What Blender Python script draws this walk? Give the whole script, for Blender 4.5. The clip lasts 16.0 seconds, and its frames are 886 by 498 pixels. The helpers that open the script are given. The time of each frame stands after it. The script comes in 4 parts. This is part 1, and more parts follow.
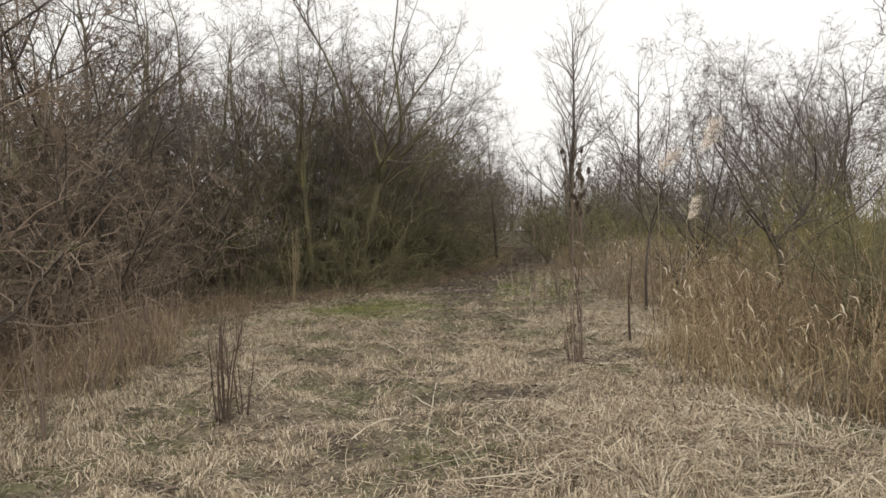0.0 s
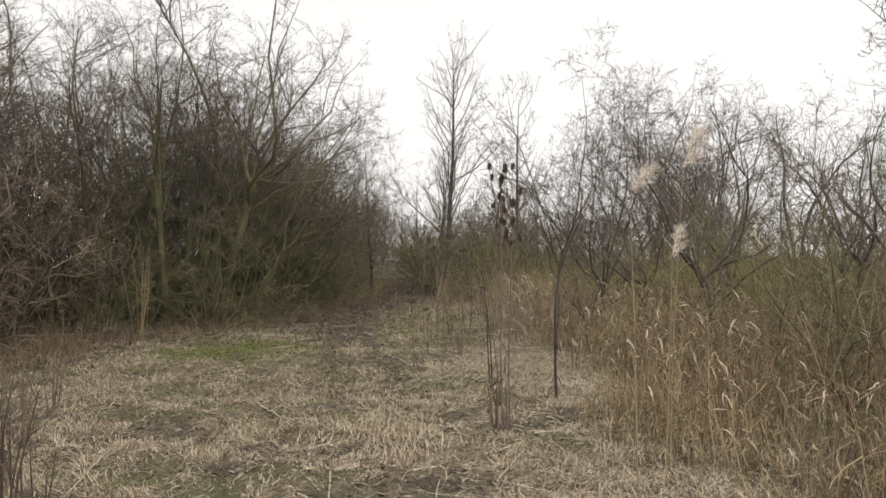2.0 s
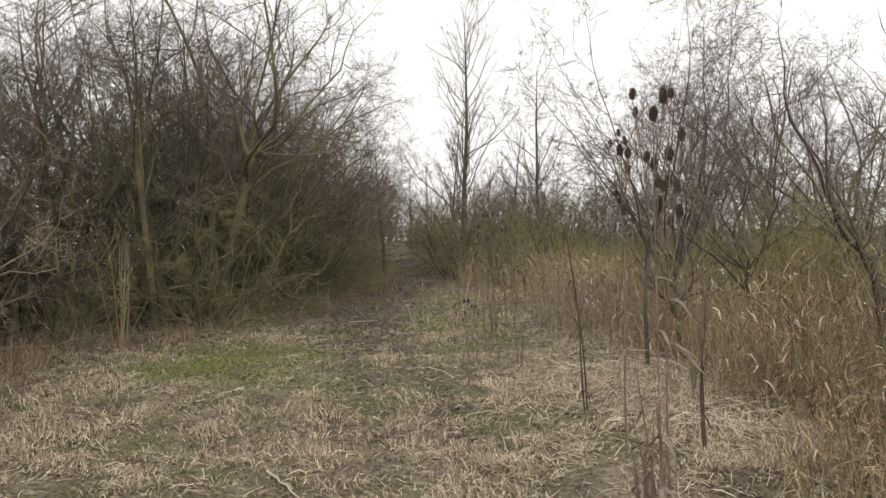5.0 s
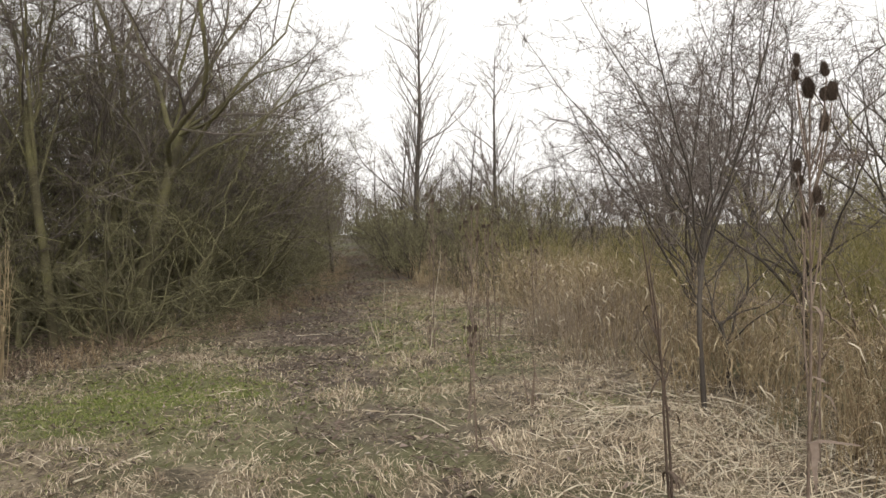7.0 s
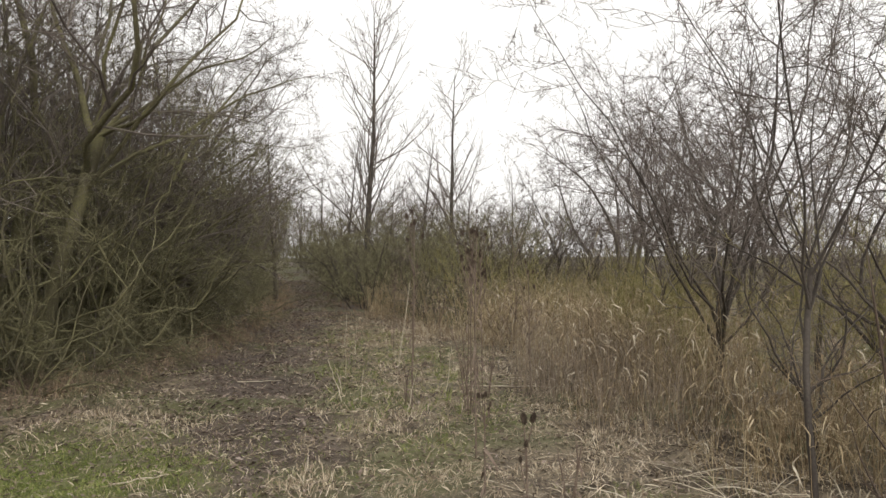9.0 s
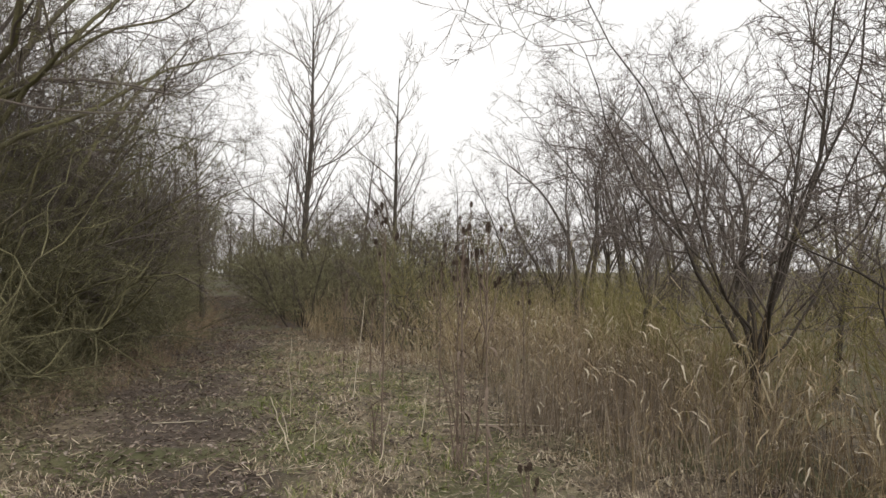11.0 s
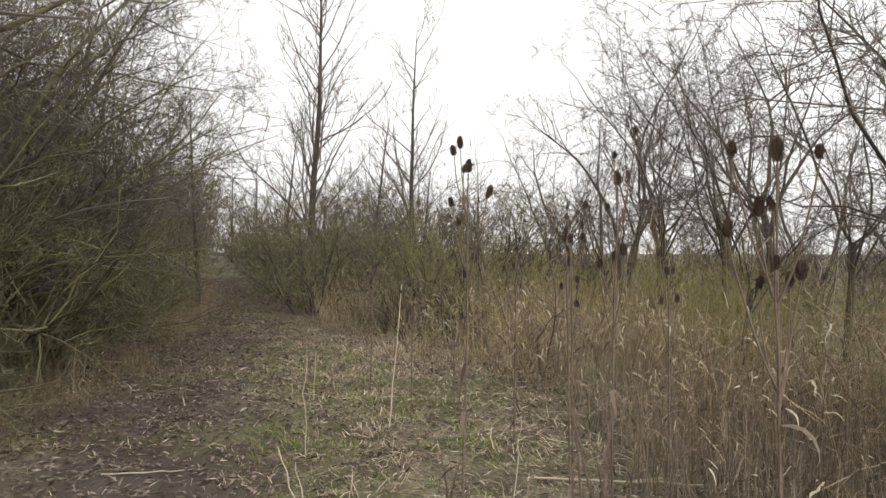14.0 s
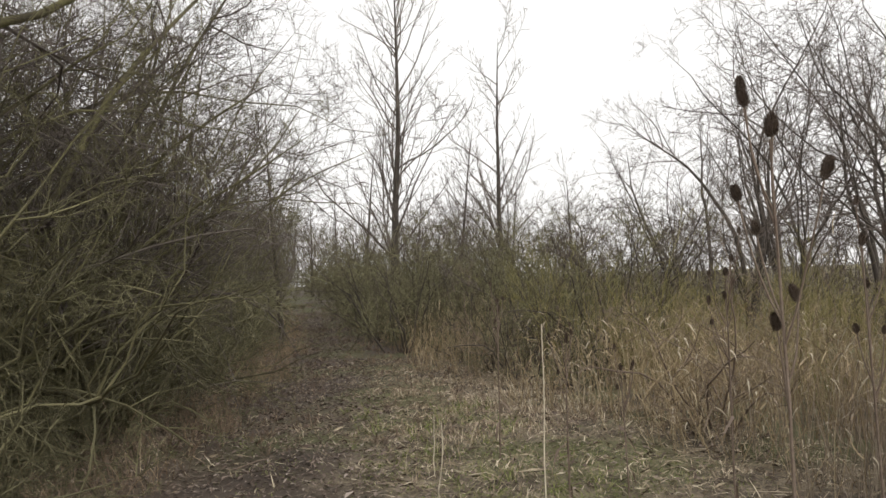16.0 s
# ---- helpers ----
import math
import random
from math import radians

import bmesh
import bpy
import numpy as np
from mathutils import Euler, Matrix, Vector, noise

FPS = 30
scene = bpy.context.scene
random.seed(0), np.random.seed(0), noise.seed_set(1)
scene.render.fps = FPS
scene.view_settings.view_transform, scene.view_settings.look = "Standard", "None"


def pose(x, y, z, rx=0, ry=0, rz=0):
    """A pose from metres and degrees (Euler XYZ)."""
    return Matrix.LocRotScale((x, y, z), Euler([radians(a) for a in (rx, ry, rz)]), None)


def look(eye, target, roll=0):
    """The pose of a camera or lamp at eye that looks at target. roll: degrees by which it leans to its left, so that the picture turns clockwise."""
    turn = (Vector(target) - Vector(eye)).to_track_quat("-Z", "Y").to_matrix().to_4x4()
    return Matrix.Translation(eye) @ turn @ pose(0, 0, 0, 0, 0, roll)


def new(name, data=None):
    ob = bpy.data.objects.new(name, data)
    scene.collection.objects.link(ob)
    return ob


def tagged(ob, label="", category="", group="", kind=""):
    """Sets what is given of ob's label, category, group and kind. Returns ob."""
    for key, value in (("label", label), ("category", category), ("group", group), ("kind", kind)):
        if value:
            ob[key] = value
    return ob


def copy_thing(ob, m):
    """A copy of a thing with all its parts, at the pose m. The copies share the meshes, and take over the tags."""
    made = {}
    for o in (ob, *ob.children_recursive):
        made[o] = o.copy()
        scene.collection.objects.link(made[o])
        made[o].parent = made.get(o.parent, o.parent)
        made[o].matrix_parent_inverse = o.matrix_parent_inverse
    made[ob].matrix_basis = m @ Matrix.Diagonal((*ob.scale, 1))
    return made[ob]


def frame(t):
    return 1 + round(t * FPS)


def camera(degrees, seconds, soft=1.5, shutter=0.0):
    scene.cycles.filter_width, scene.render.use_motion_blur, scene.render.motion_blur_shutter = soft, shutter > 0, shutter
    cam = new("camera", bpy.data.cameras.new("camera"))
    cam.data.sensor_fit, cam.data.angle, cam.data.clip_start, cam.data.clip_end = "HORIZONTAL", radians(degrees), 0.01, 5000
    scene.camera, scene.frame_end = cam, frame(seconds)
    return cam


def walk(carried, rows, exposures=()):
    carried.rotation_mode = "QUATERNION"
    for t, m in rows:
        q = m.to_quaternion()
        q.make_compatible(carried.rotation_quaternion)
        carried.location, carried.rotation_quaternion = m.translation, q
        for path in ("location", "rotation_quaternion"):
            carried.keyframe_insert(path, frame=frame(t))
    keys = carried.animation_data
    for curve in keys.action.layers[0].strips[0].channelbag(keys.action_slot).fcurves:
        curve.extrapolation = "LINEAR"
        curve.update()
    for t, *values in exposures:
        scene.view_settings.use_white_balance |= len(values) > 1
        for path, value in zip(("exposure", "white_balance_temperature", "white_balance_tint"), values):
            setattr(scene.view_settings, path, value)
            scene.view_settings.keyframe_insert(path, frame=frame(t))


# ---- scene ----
cam = camera(61.6, 16.0)
PATH = [
    (0, (1.222, 0.393, 1.386), (0.957, 2.375, 1.346), -1.8),
    (0.5, (1.084, 0.769, 1.431), (1.04, 2.768, 1.48), -1.5),
    (1, (1.015, 1.229, 1.427), (0.941, 3.226, 1.503), -0.9),
    (1.5, (0.908, 1.665, 1.409), (0.848, 3.664, 1.455), -0.2),
    (2, (0.779, 2.029, 1.413), (0.869, 4.027, 1.446), -0.6),
    (2.5, (0.743, 2.447, 1.437), (0.796, 4.446, 1.447), -0.7),
    (3, (0.602, 2.769, 1.426), (0.615, 4.768, 1.398), -0.8),
    (3.5, (0.444, 3.064, 1.452), (0.541, 5.061, 1.458), -1.0),
    (4, (0.417, 3.45, 1.447), (0.546, 5.446, 1.439), -1.6),
    (4.2, (0.391, 3.598, 1.454), (0.463, 5.597, 1.441), -1.9),
    (6.3, (0.084, 6.015, 1.556), (0.276, 8.006, 1.522), -1.6),
    (6.5, (0.034, 6.174, 1.56), (0.259, 8.161, 1.529), -1.4),
    (7, (0.032, 6.689, 1.559), (0.266, 8.675, 1.513), -1.8),
    (7.5, (-0.026, 7.17, 1.546), (0.263, 9.148, 1.475), -2.2),
    (8, (-0.119, 7.612, 1.591), (0.276, 9.572, 1.539), -2.5),
    (8.5, (-0.126, 8.104, 1.62), (0.294, 10.059, 1.595), -1.5),
    (9, (-0.206, 8.552, 1.608), (0.186, 10.514, 1.629), -0.3),
    (9.5, (-0.3, 9.0, 1.612), (0.183, 10.94, 1.66), 0.8),
    (9.7, (-0.273, 9.207, 1.608), (0.223, 11.144, 1.654), 0.7),
    (11.8, (-0.234, 11.017, 1.483), (0.359, 12.926, 1.555), -0.2),
    (12, (-0.22, 11.199, 1.475), (0.352, 13.115, 1.535), -0.4),
    (12.5, (-0.193, 11.636, 1.481), (0.408, 13.542, 1.527), -1.1),
    (13, (-0.08, 12.09, 1.522), (0.357, 14.041, 1.546), -1.0),
    (13.5, (-0.077, 12.518, 1.508), (0.404, 14.459, 1.497), 0.0),
    (14, (-0.115, 12.916, 1.53), (0.445, 14.836, 1.541), 0.1),
    (14.5, (-0.033, 13.346, 1.565), (0.417, 15.294, 1.613), -0.9),
    (15, (-0.087, 13.733, 1.546), (0.267, 15.701, 1.573), -1.3),
    (15.5, (-0.211, 14.183, 1.577), (0.227, 16.133, 1.646), -2.1),
    (16, (-0.214, 14.68, 1.581), (0.154, 16.644, 1.666), -2.4),
]
walk(cam, [(t, look(eye, target, roll)) for t, eye, target, roll in PATH], [(0.0, 0.08, 6850, 10), (4.0, 0.1, 6850, 10), (6.3, 0.36, 6850, 10), (8.5, 0.36, 6850, 10), (9.5, 0.1, 6800, 10), (12.3, 0.08, 6750, 10), (13.5, 0.3, 6750, 10), (14.4, 0.28, 6750, 10), (16.0, 0.16, 6750, 10)])

# ---- world and light: a white overcast sky ----
world = bpy.data.worlds.new("sky")
scene.world = world
world.use_nodes = True
wn, wl = world.node_tree.nodes, world.node_tree.links
wn.clear()
sky = wn.new("ShaderNodeTexSky")
sky.sky_type = "NISHITA"
sky.sun_disc = False
sky.sun_elevation, sky.sun_rotation = radians(38), radians(200)
sky.air_density, sky.dust_density, sky.ozone_density = 1.0, 6.0, 1.0
grey = wn.new("ShaderNodeHueSaturation")
grey.inputs["Saturation"].default_value = 0.10
veil = wn.new("ShaderNodeMix")
veil.data_type = "RGBA"
veil.inputs["Factor"].default_value = 0.72
veil.inputs["B"].default_value = (7.6, 7.65, 7.8, 1)
bg = wn.new("ShaderNodeBackground")
bg.inputs["Strength"].default_value = 0.15
out = wn.new("ShaderNodeOutputWorld")
wl.new(sky.outputs[0], grey.inputs["Color"])
wl.new(grey.outputs[0], veil.inputs["A"])
wl.new(veil.outputs["Result"], bg.inputs["Color"])
wl.new(bg.outputs[0], out.inputs[0])
sun = new("sun", bpy.data.lights.new("sun", "SUN"))
sun.data.energy, sun.data.angle, sun.data.color = 1.25, radians(25), (1.0, 0.97, 0.92)
sun.rotation_euler = (radians(52), 0, radians(200 - 180))


# ---- materials ----
def material(name, stops, scale=6.0, rough=0.85, bump=0.3, fine=60.0, island=0.5, spec=0.25):
    """A bark, straw or soil: a ramp of colours picked by two scales of noise and by a random value for each loose piece."""
    m = bpy.data.materials.new(name)
    m.use_nodes = True
    n, l = m.node_tree.nodes, m.node_tree.links
    p = n["Principled BSDF"]
    geo = n.new("ShaderNodeNewGeometry")
    big, small = n.new("ShaderNodeTexNoise"), n.new("ShaderNodeTexNoise")
    big.inputs["Scale"].default_value, big.inputs["Detail"].default_value = scale, 4
    small.inputs["Scale"].default_value, small.inputs["Detail"].default_value = fine, 3
    l.new(geo.outputs["Position"], big.inputs["Vector"])
    l.new(geo.outputs["Position"], small.inputs["Vector"])
    a = n.new("ShaderNodeMath")
    a.operation = "MULTIPLY_ADD"
    a.inputs[1].default_value = 0.45
    l.new(small.outputs["Fac"], a.inputs[0])
    b = n.new("ShaderNodeMath")
    b.operation = "MULTIPLY"
    b.inputs[1].default_value = 0.55
    l.new(big.outputs["Fac"], b.inputs[0])
    l.new(b.outputs[0], a.inputs[2])
    mix = n.new("ShaderNodeMix")
    mix.inputs[0].default_value = island
    l.new(a.outputs[0], mix.inputs[2])
    l.new(geo.outputs["Random Per Island"], mix.inputs[3])
    ramp = n.new("ShaderNodeValToRGB")
    e = ramp.color_ramp.elements
    while len(e) < len(stops):
        e.new(0.5)
    for el, (at, c) in zip(e, stops):
        el.position, el.color = at, (*c, 1)
    l.new(mix.outputs[0], ramp.inputs[0])
    l.new(ramp.outputs[0], p.inputs["Base Color"])
    p.inputs["Roughness"].default_value = rough
    p.inputs["Specular IOR Level"].default_value = spec
    if bump:
        bp = n.new("ShaderNodeBump")
        bp.inputs["Strength"].default_value, bp.inputs["Distance"].default_value = bump, 0.01
        l.new(small.outputs["Fac"], bp.inputs["Height"])
        l.new(bp.outputs[0], p.inputs["Normal"])
    return m


M_BARK = material("grey_bark", ((0.3, (0.028, 0.023, 0.02)), (0.5, (0.056, 0.047, 0.04)), (0.72, (0.115, 0.101, 0.086))), 3, island=0.35)
M_MOSS = material("mossy_bark", ((0.34, (0.046, 0.04, 0.03)), (0.5, (0.098, 0.088, 0.055)), (0.68, (0.21, 0.2, 0.09))), 2.5, island=0.35)
M_TWIG = material("brown_twig", ((0.2, (0.066, 0.054, 0.047)), (0.5, (0.118, 0.1, 0.087)), (0.8, (0.18, 0.155, 0.135))), 1.2, bump=0)
M_OLIVE = material("olive_twig", ((0.15, (0.055, 0.05, 0.032)), (0.45, (0.108, 0.1, 0.058)), (0.8, (0.24, 0.223, 0.125))), 0.9, bump=0)
M_RUST = material("rust_twig", ((0.15, (0.1, 0.074, 0.056)), (0.5, (0.195, 0.148, 0.11)), (0.85, (0.32, 0.265, 0.205))), 0.9, bump=0)
M_OSIER = material("yellow_twig", ((0.1, (0.088, 0.078, 0.03)), (0.5, (0.19, 0.17, 0.066)), (0.85, (0.34, 0.3, 0.145))), 0.8, bump=0)
M_STRAW = material("dead_straw", ((0.15, (0.085, 0.06, 0.042)), (0.36, (0.235, 0.182, 0.128)), (0.53, (0.42, 0.348, 0.252)), (0.73, (0.61, 0.53, 0.405)), (0.95, (0.75, 0.68, 0.56))), 2.2, bump=0, island=0.55)
M_REED = material("dry_reed", ((0.08, (0.11, 0.078, 0.045)), (0.4, (0.24, 0.182, 0.107)), (0.7, (0.36, 0.29, 0.182)), (0.95, (0.58, 0.51, 0.38))), 0.7, bump=0, island=0.6)
M_GREYREED = material("grey_reed", ((0.1, (0.1, 0.077, 0.06)), (0.5, (0.205, 0.163, 0.124)), (0.9, (0.37, 0.31, 0.24))), 0.8, bump=0, island=0.6)
M_TAWNY = material("tawny_grass", ((0.1, (0.075, 0.051, 0.032)), (0.45, (0.19, 0.134, 0.08)), (0.72, (0.33, 0.25, 0.158)), (0.95, (0.58, 0.49, 0.35))), 0.8, bump=0, island=0.65)
M_HERB = material("brown_herb", ((0.1, (0.075, 0.053, 0.04)), (0.5, (0.175, 0.125, 0.09)), (0.9, (0.34, 0.265, 0.2))), 0.8, bump=0, island=0.6)
M_CRUMB = material("plant_crumbs", ((0.1, (0.05, 0.037, 0.026)), (0.4, (0.16, 0.126, 0.088)), (0.7, (0.35, 0.295, 0.205)), (0.95, (0.62, 0.56, 0.44))), 1.1, bump=0, island=0.75)
M_GREEN = material("green_grass", ((0.1, (0.075, 0.098, 0.026)), (0.5, (0.155, 0.19, 0.05)), (0.9, (0.33, 0.345, 0.135))), 1.2, bump=0, island=0.7)
M_LEAF = material("leaf_litter", ((0.1, (0.05, 0.037, 0.029)), (0.5, (0.125, 0.094, 0.076)), (0.8, (0.225, 0.178, 0.15)), (0.97, (0.42, 0.37, 0.325))), 2.0, bump=0, island=0.8)
M_TEASEL = material("dark_dead_head", ((0.2, (0.035, 0.025, 0.02)), (0.55, (0.085, 0.062, 0.048)), (0.9, (0.19, 0.145, 0.11))), 30, bump=0.2, fine=300, island=0.4)
M_STALK = material("dead_stalk", ((0.2, (0.08, 0.055, 0.042)), (0.5, (0.16, 0.12, 0.095)), (0.85, (0.29, 0.24, 0.19))), 8, bump=0.3, island=0.3)
M_PALE = material("bleached_stem", ((0.2, (0.27, 0.23, 0.165)), (0.5, (0.43, 0.38, 0.29)), (0.85, (0.62, 0.57, 0.46))), 9, bump=0.25, island=0.2)
M_PLUME = material("reed_plume", ((0.2, (0.5, 0.42, 0.35)), (0.55, (0.66, 0.58, 0.5)), (0.9, (0.78, 0.71, 0.63))), 12, bump=0, island=0.4)


# ---- mesh helpers ----
def mesh_from(name, verts, faces, mat, smooth=False):
    """verts (n, 3); faces: a list of index arrays (m, 3) or (m, 4)."""
    me = bpy.data.meshes.new(name)
    me.vertices.add(len(verts))
    me.vertices.foreach_set("co", np.asarray(verts, np.float32).ravel())
    loops = np.concatenate([f.ravel() for f in faces])
    sizes = np.concatenate([np.full(len(f), f.shape[1]) for f in faces])
    me.loops.add(len(loops))
    me.loops.foreach_set("vertex_index", loops.astype(np.int32))
    me.polygons.add(len(sizes))
    me.polygons.foreach_set("loop_start", np.r_[0, np.cumsum(sizes)[:-1]].astype(np.int32))
    me.polygons.foreach_set("use_smooth", np.full(len(sizes), smooth))
    me.update(calc_edges=True)
    me.materials.append(mat)
    return me


def unit(v):
    return v / np.maximum(np.linalg.norm(v, axis=-1, keepdims=True), 1e-9)


def tubes(p, r, sides=3, tip=True):
    """Tapered tubes along strands p (n, k, 3) with radii r (n, k); the last ring is a point if tip."""
    n, k, _ = p.shape
    d = unit(p[:, -1] - p[:, 0])
    ref = np.where(np.abs(d[:, 2:3]) < 0.8, [[0.0, 0, 1]], [[1.0, 0.3, 0]])
    a = unit(np.cross(d, ref))
    b = np.cross(d, a)
    ang = np.arange(sides) * 2 * np.pi / sides
    ring = np.cos(ang)[None, :, None] * a[:, None] + np.sin(ang)[None, :, None] * b[:, None]
    rings = k - 1 if tip else k
    v = p[:, :rings, None] + r[:, :rings, None, None] * ring[:, None]
    v = v.reshape(n, -1, 3)
    per = rings * sides + (1 if tip else 0)
    if tip:
        v = np.concatenate([v, p[:, -1:]], 1)
    base = (np.arange(n) * per)[:, None]
    s = np.arange(sides)
    t = (s + 1) % sides
    faces = []
    if rings > 1:
        q = np.concatenate([np.stack([i * sides + s, i * sides + t, (i + 1) * sides + t, (i + 1) * sides + s], 1) for i in range(rings - 1)])
        faces.append((base[:, :, None] + q[None]).reshape(-1, 4))
    if tip:
        o = (rings - 1) * sides
        q = np.stack([o + s, o + t, np.full(sides, per - 1)], 1)
        faces.append((base[:, :, None] + q[None]).reshape(-1, 3))
    return v.reshape(-1, 3), faces


def strips(p, w, side):
    """Thin grass blades: strands p (n, k, 3), widths w (n, k), side (n, 3) the way across; pointed at the end."""
    n, k, _ = p.shape
    body = p[:, : k - 1]
    off = side[:, None] * w[:, : k - 1, None] * 0.5
    v = np.concatenate([np.stack([body - off, body + off], 2).reshape(n, -1, 3), p[:, -1:]], 1)
    per = 2 * (k - 1) + 1
    base = (np.arange(n) * per)[:, None, None]
    faces = []
    if k > 2:
        q = np.array([[2 * i, 2 * i + 1, 2 * i + 3, 2 * i + 2] for i in range(k - 2)])
        faces.append((base + q[None]).reshape(-1, 4))
    faces.append((base + np.array([[[per - 3, per - 2, per - 1]]])).reshape(-1, 3))
    return v.reshape(-1, 3), faces


def joined(pieces):
    verts, faces, at = [], [], 0
    for v, fs in pieces:
        verts.append(v)
        faces += [f + at for f in fs]
        at += len(v)
    return np.concatenate(verts), faces


def part(name, me, parent, label=""):
    ob = new(name, me)
    ob.parent = parent
    return tagged(ob, label)


def stems(rng, base, way, length, radius, k, wob=0.08, up=0.0, taper=0.2):
    """Wandering strands from base (n, 3) along way (n, 3)."""
    n = len(base)
    p, d = [base], unit(way)
    step = (np.broadcast_to(length, n) / (k - 1))[:, None]
    for _ in range(k - 1):
        d = unit(d + rng.normal(0, wob, (n, 3)) + [0, 0, up])
        p.append(p[-1] + d * step)
    return np.stack(p, 1), np.broadcast_to(radius, n)[:, None] * np.linspace(1, taper, k)[None]


def shoots(rng, p, r, n, u0, ratio, ang, k, wob=0.12, up=0.05, rr=0.012, least=0.0012, u1=1.0):
    """Side branches on strands p: n on each, from u0 of its length on."""
    m, kk, _ = p.shape
    idx = np.repeat(np.arange(m), n)
    u = rng.uniform(u0, u1, len(idx))
    s = u * (kk - 1)
    i = np.minimum(s.astype(int), kk - 2)
    f = (s - i)[:, None]
    pos = p[idx, i] * (1 - f) + p[idx, i + 1] * f
    rad = r[idx, i] * (1 - f[:, 0]) + r[idx, i + 1] * f[:, 0]
    tan = unit(p[idx, i + 1] - p[idx, i])
    side = rng.normal(size=(len(idx), 3))
    side = unit(side - tan * (side * tan).sum(1, keepdims=True))
    a = rng.uniform(*ang, len(idx))[:, None]
    way = tan * np.cos(a) + side * np.sin(a) + [0, 0, up]
    whole = np.linalg.norm(np.diff(p, axis=1), axis=2).sum(1)
    length = whole[idx] * ratio * (1.2 - 0.7 * u) * rng.uniform(0.55, 1.25, len(idx))
    return stems(rng, pos, way, length, np.maximum(np.minimum(rad * 0.8, length * rr), least), k, wob, up)


def put(ob, spots, label, category, group, rng, size=(0.85, 1.15), turn=None):
    """The plant itself at the first spot and copies at the others: x, y, z, scale."""
    tagged(ob, label, category, group)
    for n, (x, y, s) in enumerate(spots):
        m = pose(x, y, rise(x, y) - 0.03, rng.uniform(-4, 4), rng.uniform(-4, 4), rng.uniform(0, 360))
        k = s * rng.uniform(*size)
        if n:
            copy_thing(ob, m).scale = (k, k, k)
    x, y, s = spots[0]
    ob.matrix_basis = pose(x, y, rise(x, y) - 0.03, 0, 0, rng.uniform(0, 360) if turn is None else turn)
    ob.scale = (s, s, s)


# ---- ground ----
GRIDS = np.random.default_rng(3).random((8, 64, 64))


def patches(x, y, size, layer=0):
    """Smooth random values from 0 to 1 that change over size metres."""
    u, v = np.asarray(x) / size + 20.3 + 7 * layer, np.asarray(y) / size + 11.7
    i, j = np.floor(u).astype(int), np.floor(v).astype(int)
    f, g = u - i, v - j
    f, g = f * f * (3 - 2 * f), g * g * (3 - 2 * g)
    z = GRIDS[layer]
    return (z[i % 64, j % 64] * (1 - f) + z[(i + 1) % 64, j % 64] * f) * (1 - g) + (z[i % 64, (j + 1) % 64] * (1 - f) + z[(i + 1) % 64, (j + 1) % 64] * f) * g


LEFT = ((-6, -2.6), (3, -2.4), (6.3, -2.9), (8.2, -3.6), (11, -4.5), (15, -4.8), (17, -3.7), (18.5, -2.8), (20.5, -2.05), (24, -1.6), (28, -1.2), (34, -1.0), (45, -1.1), (80, -1.6))
RIGHT = ((-6, 3.8), (4.5, 3.6), (5.3, 3.3), (6, 2.95), (7, 2.4), (8, 2.55), (9.3, 2.75), (12, 3.0), (14, 2.7), (15.5, 2.35), (16.5, 2.25), (17.5, 2.9), (19.5, 3.2), (21.5, 2.8), (26, 2.1), (32, 1.8), (45, 1.3), (80, 0.3))


def left_edge(y):
    return np.interp(y, *zip(*LEFT))


def right_edge(y):
    return np.interp(y, *zip(*RIGHT))


def rise(x, y):
    """Height of the ground: almost level, rising slowly far along the track."""
    far = np.clip((np.asarray(y, float) - 26) / 55, 0, 1)
    far = far * far * (3 - 2 * far) * np.clip(1 - (np.abs(np.asarray(x, float) + 0.6) - 3.5) / 9, 0, 1)
    near = np.clip((30 - np.asarray(y, float)) / 8, 0, 1) * np.clip((9 - np.abs(np.asarray(x, float))) / 2, 0, 1)
    tussocks = 0.075 * (patches(x, y, 0.75, 1) - 0.5) + 0.06 * (patches(x, y, 0.34, 2) - 0.5)
    return 1.5 * far + near * tussocks + 0.03 * np.sin(0.9 * x + 0.5 * y) * np.cos(0.7 * y - 0.4 * x) - 0.025 * np.exp(-(((x + 0.45) / 0.45) ** 2)) * np.clip((y - 9) / 4, 0, 1)


def muddy(x, y):
    """How bare the ground is: 1 on the trodden, leaf-strewn track, 0 in the straw."""
    wide = np.interp(y, (14, 16, 18, 22, 40), (0.3, 0.75, 1.25, 1.5, 1.1))
    mid = np.interp(y, (14, 18, 22, 28, 40, 70), (-0.35, -0.9, -0.9, -0.45, -0.1, -0.9))
    one = (x - np.interp(y, (9, 12, 14, 17), (0.15, -0.2, -0.45, -0.9))) / 0.24
    two = (x - np.interp(y, (9, 12, 14, 17), (0.75, 0.52, 0.22, -0.3))) / 0.24
    broken = 1.5 * (patches(x, y, 0.7, 5) - 0.5) + 0.8 * (patches(x, y, 0.25, 6) - 0.5)
    ruts = np.clip(1.15 - np.minimum(one * one, two * two) + broken, 0, 1) * np.clip((y - 9) / 3, 0, 1)
    return np.maximum(ruts * np.clip((19 - y) / 2, 0, 1), np.clip(1.4 - ((x - mid) / wide) ** 2 + broken, 0, 1) * np.clip((y - 13.5) / 3, 0, 1))


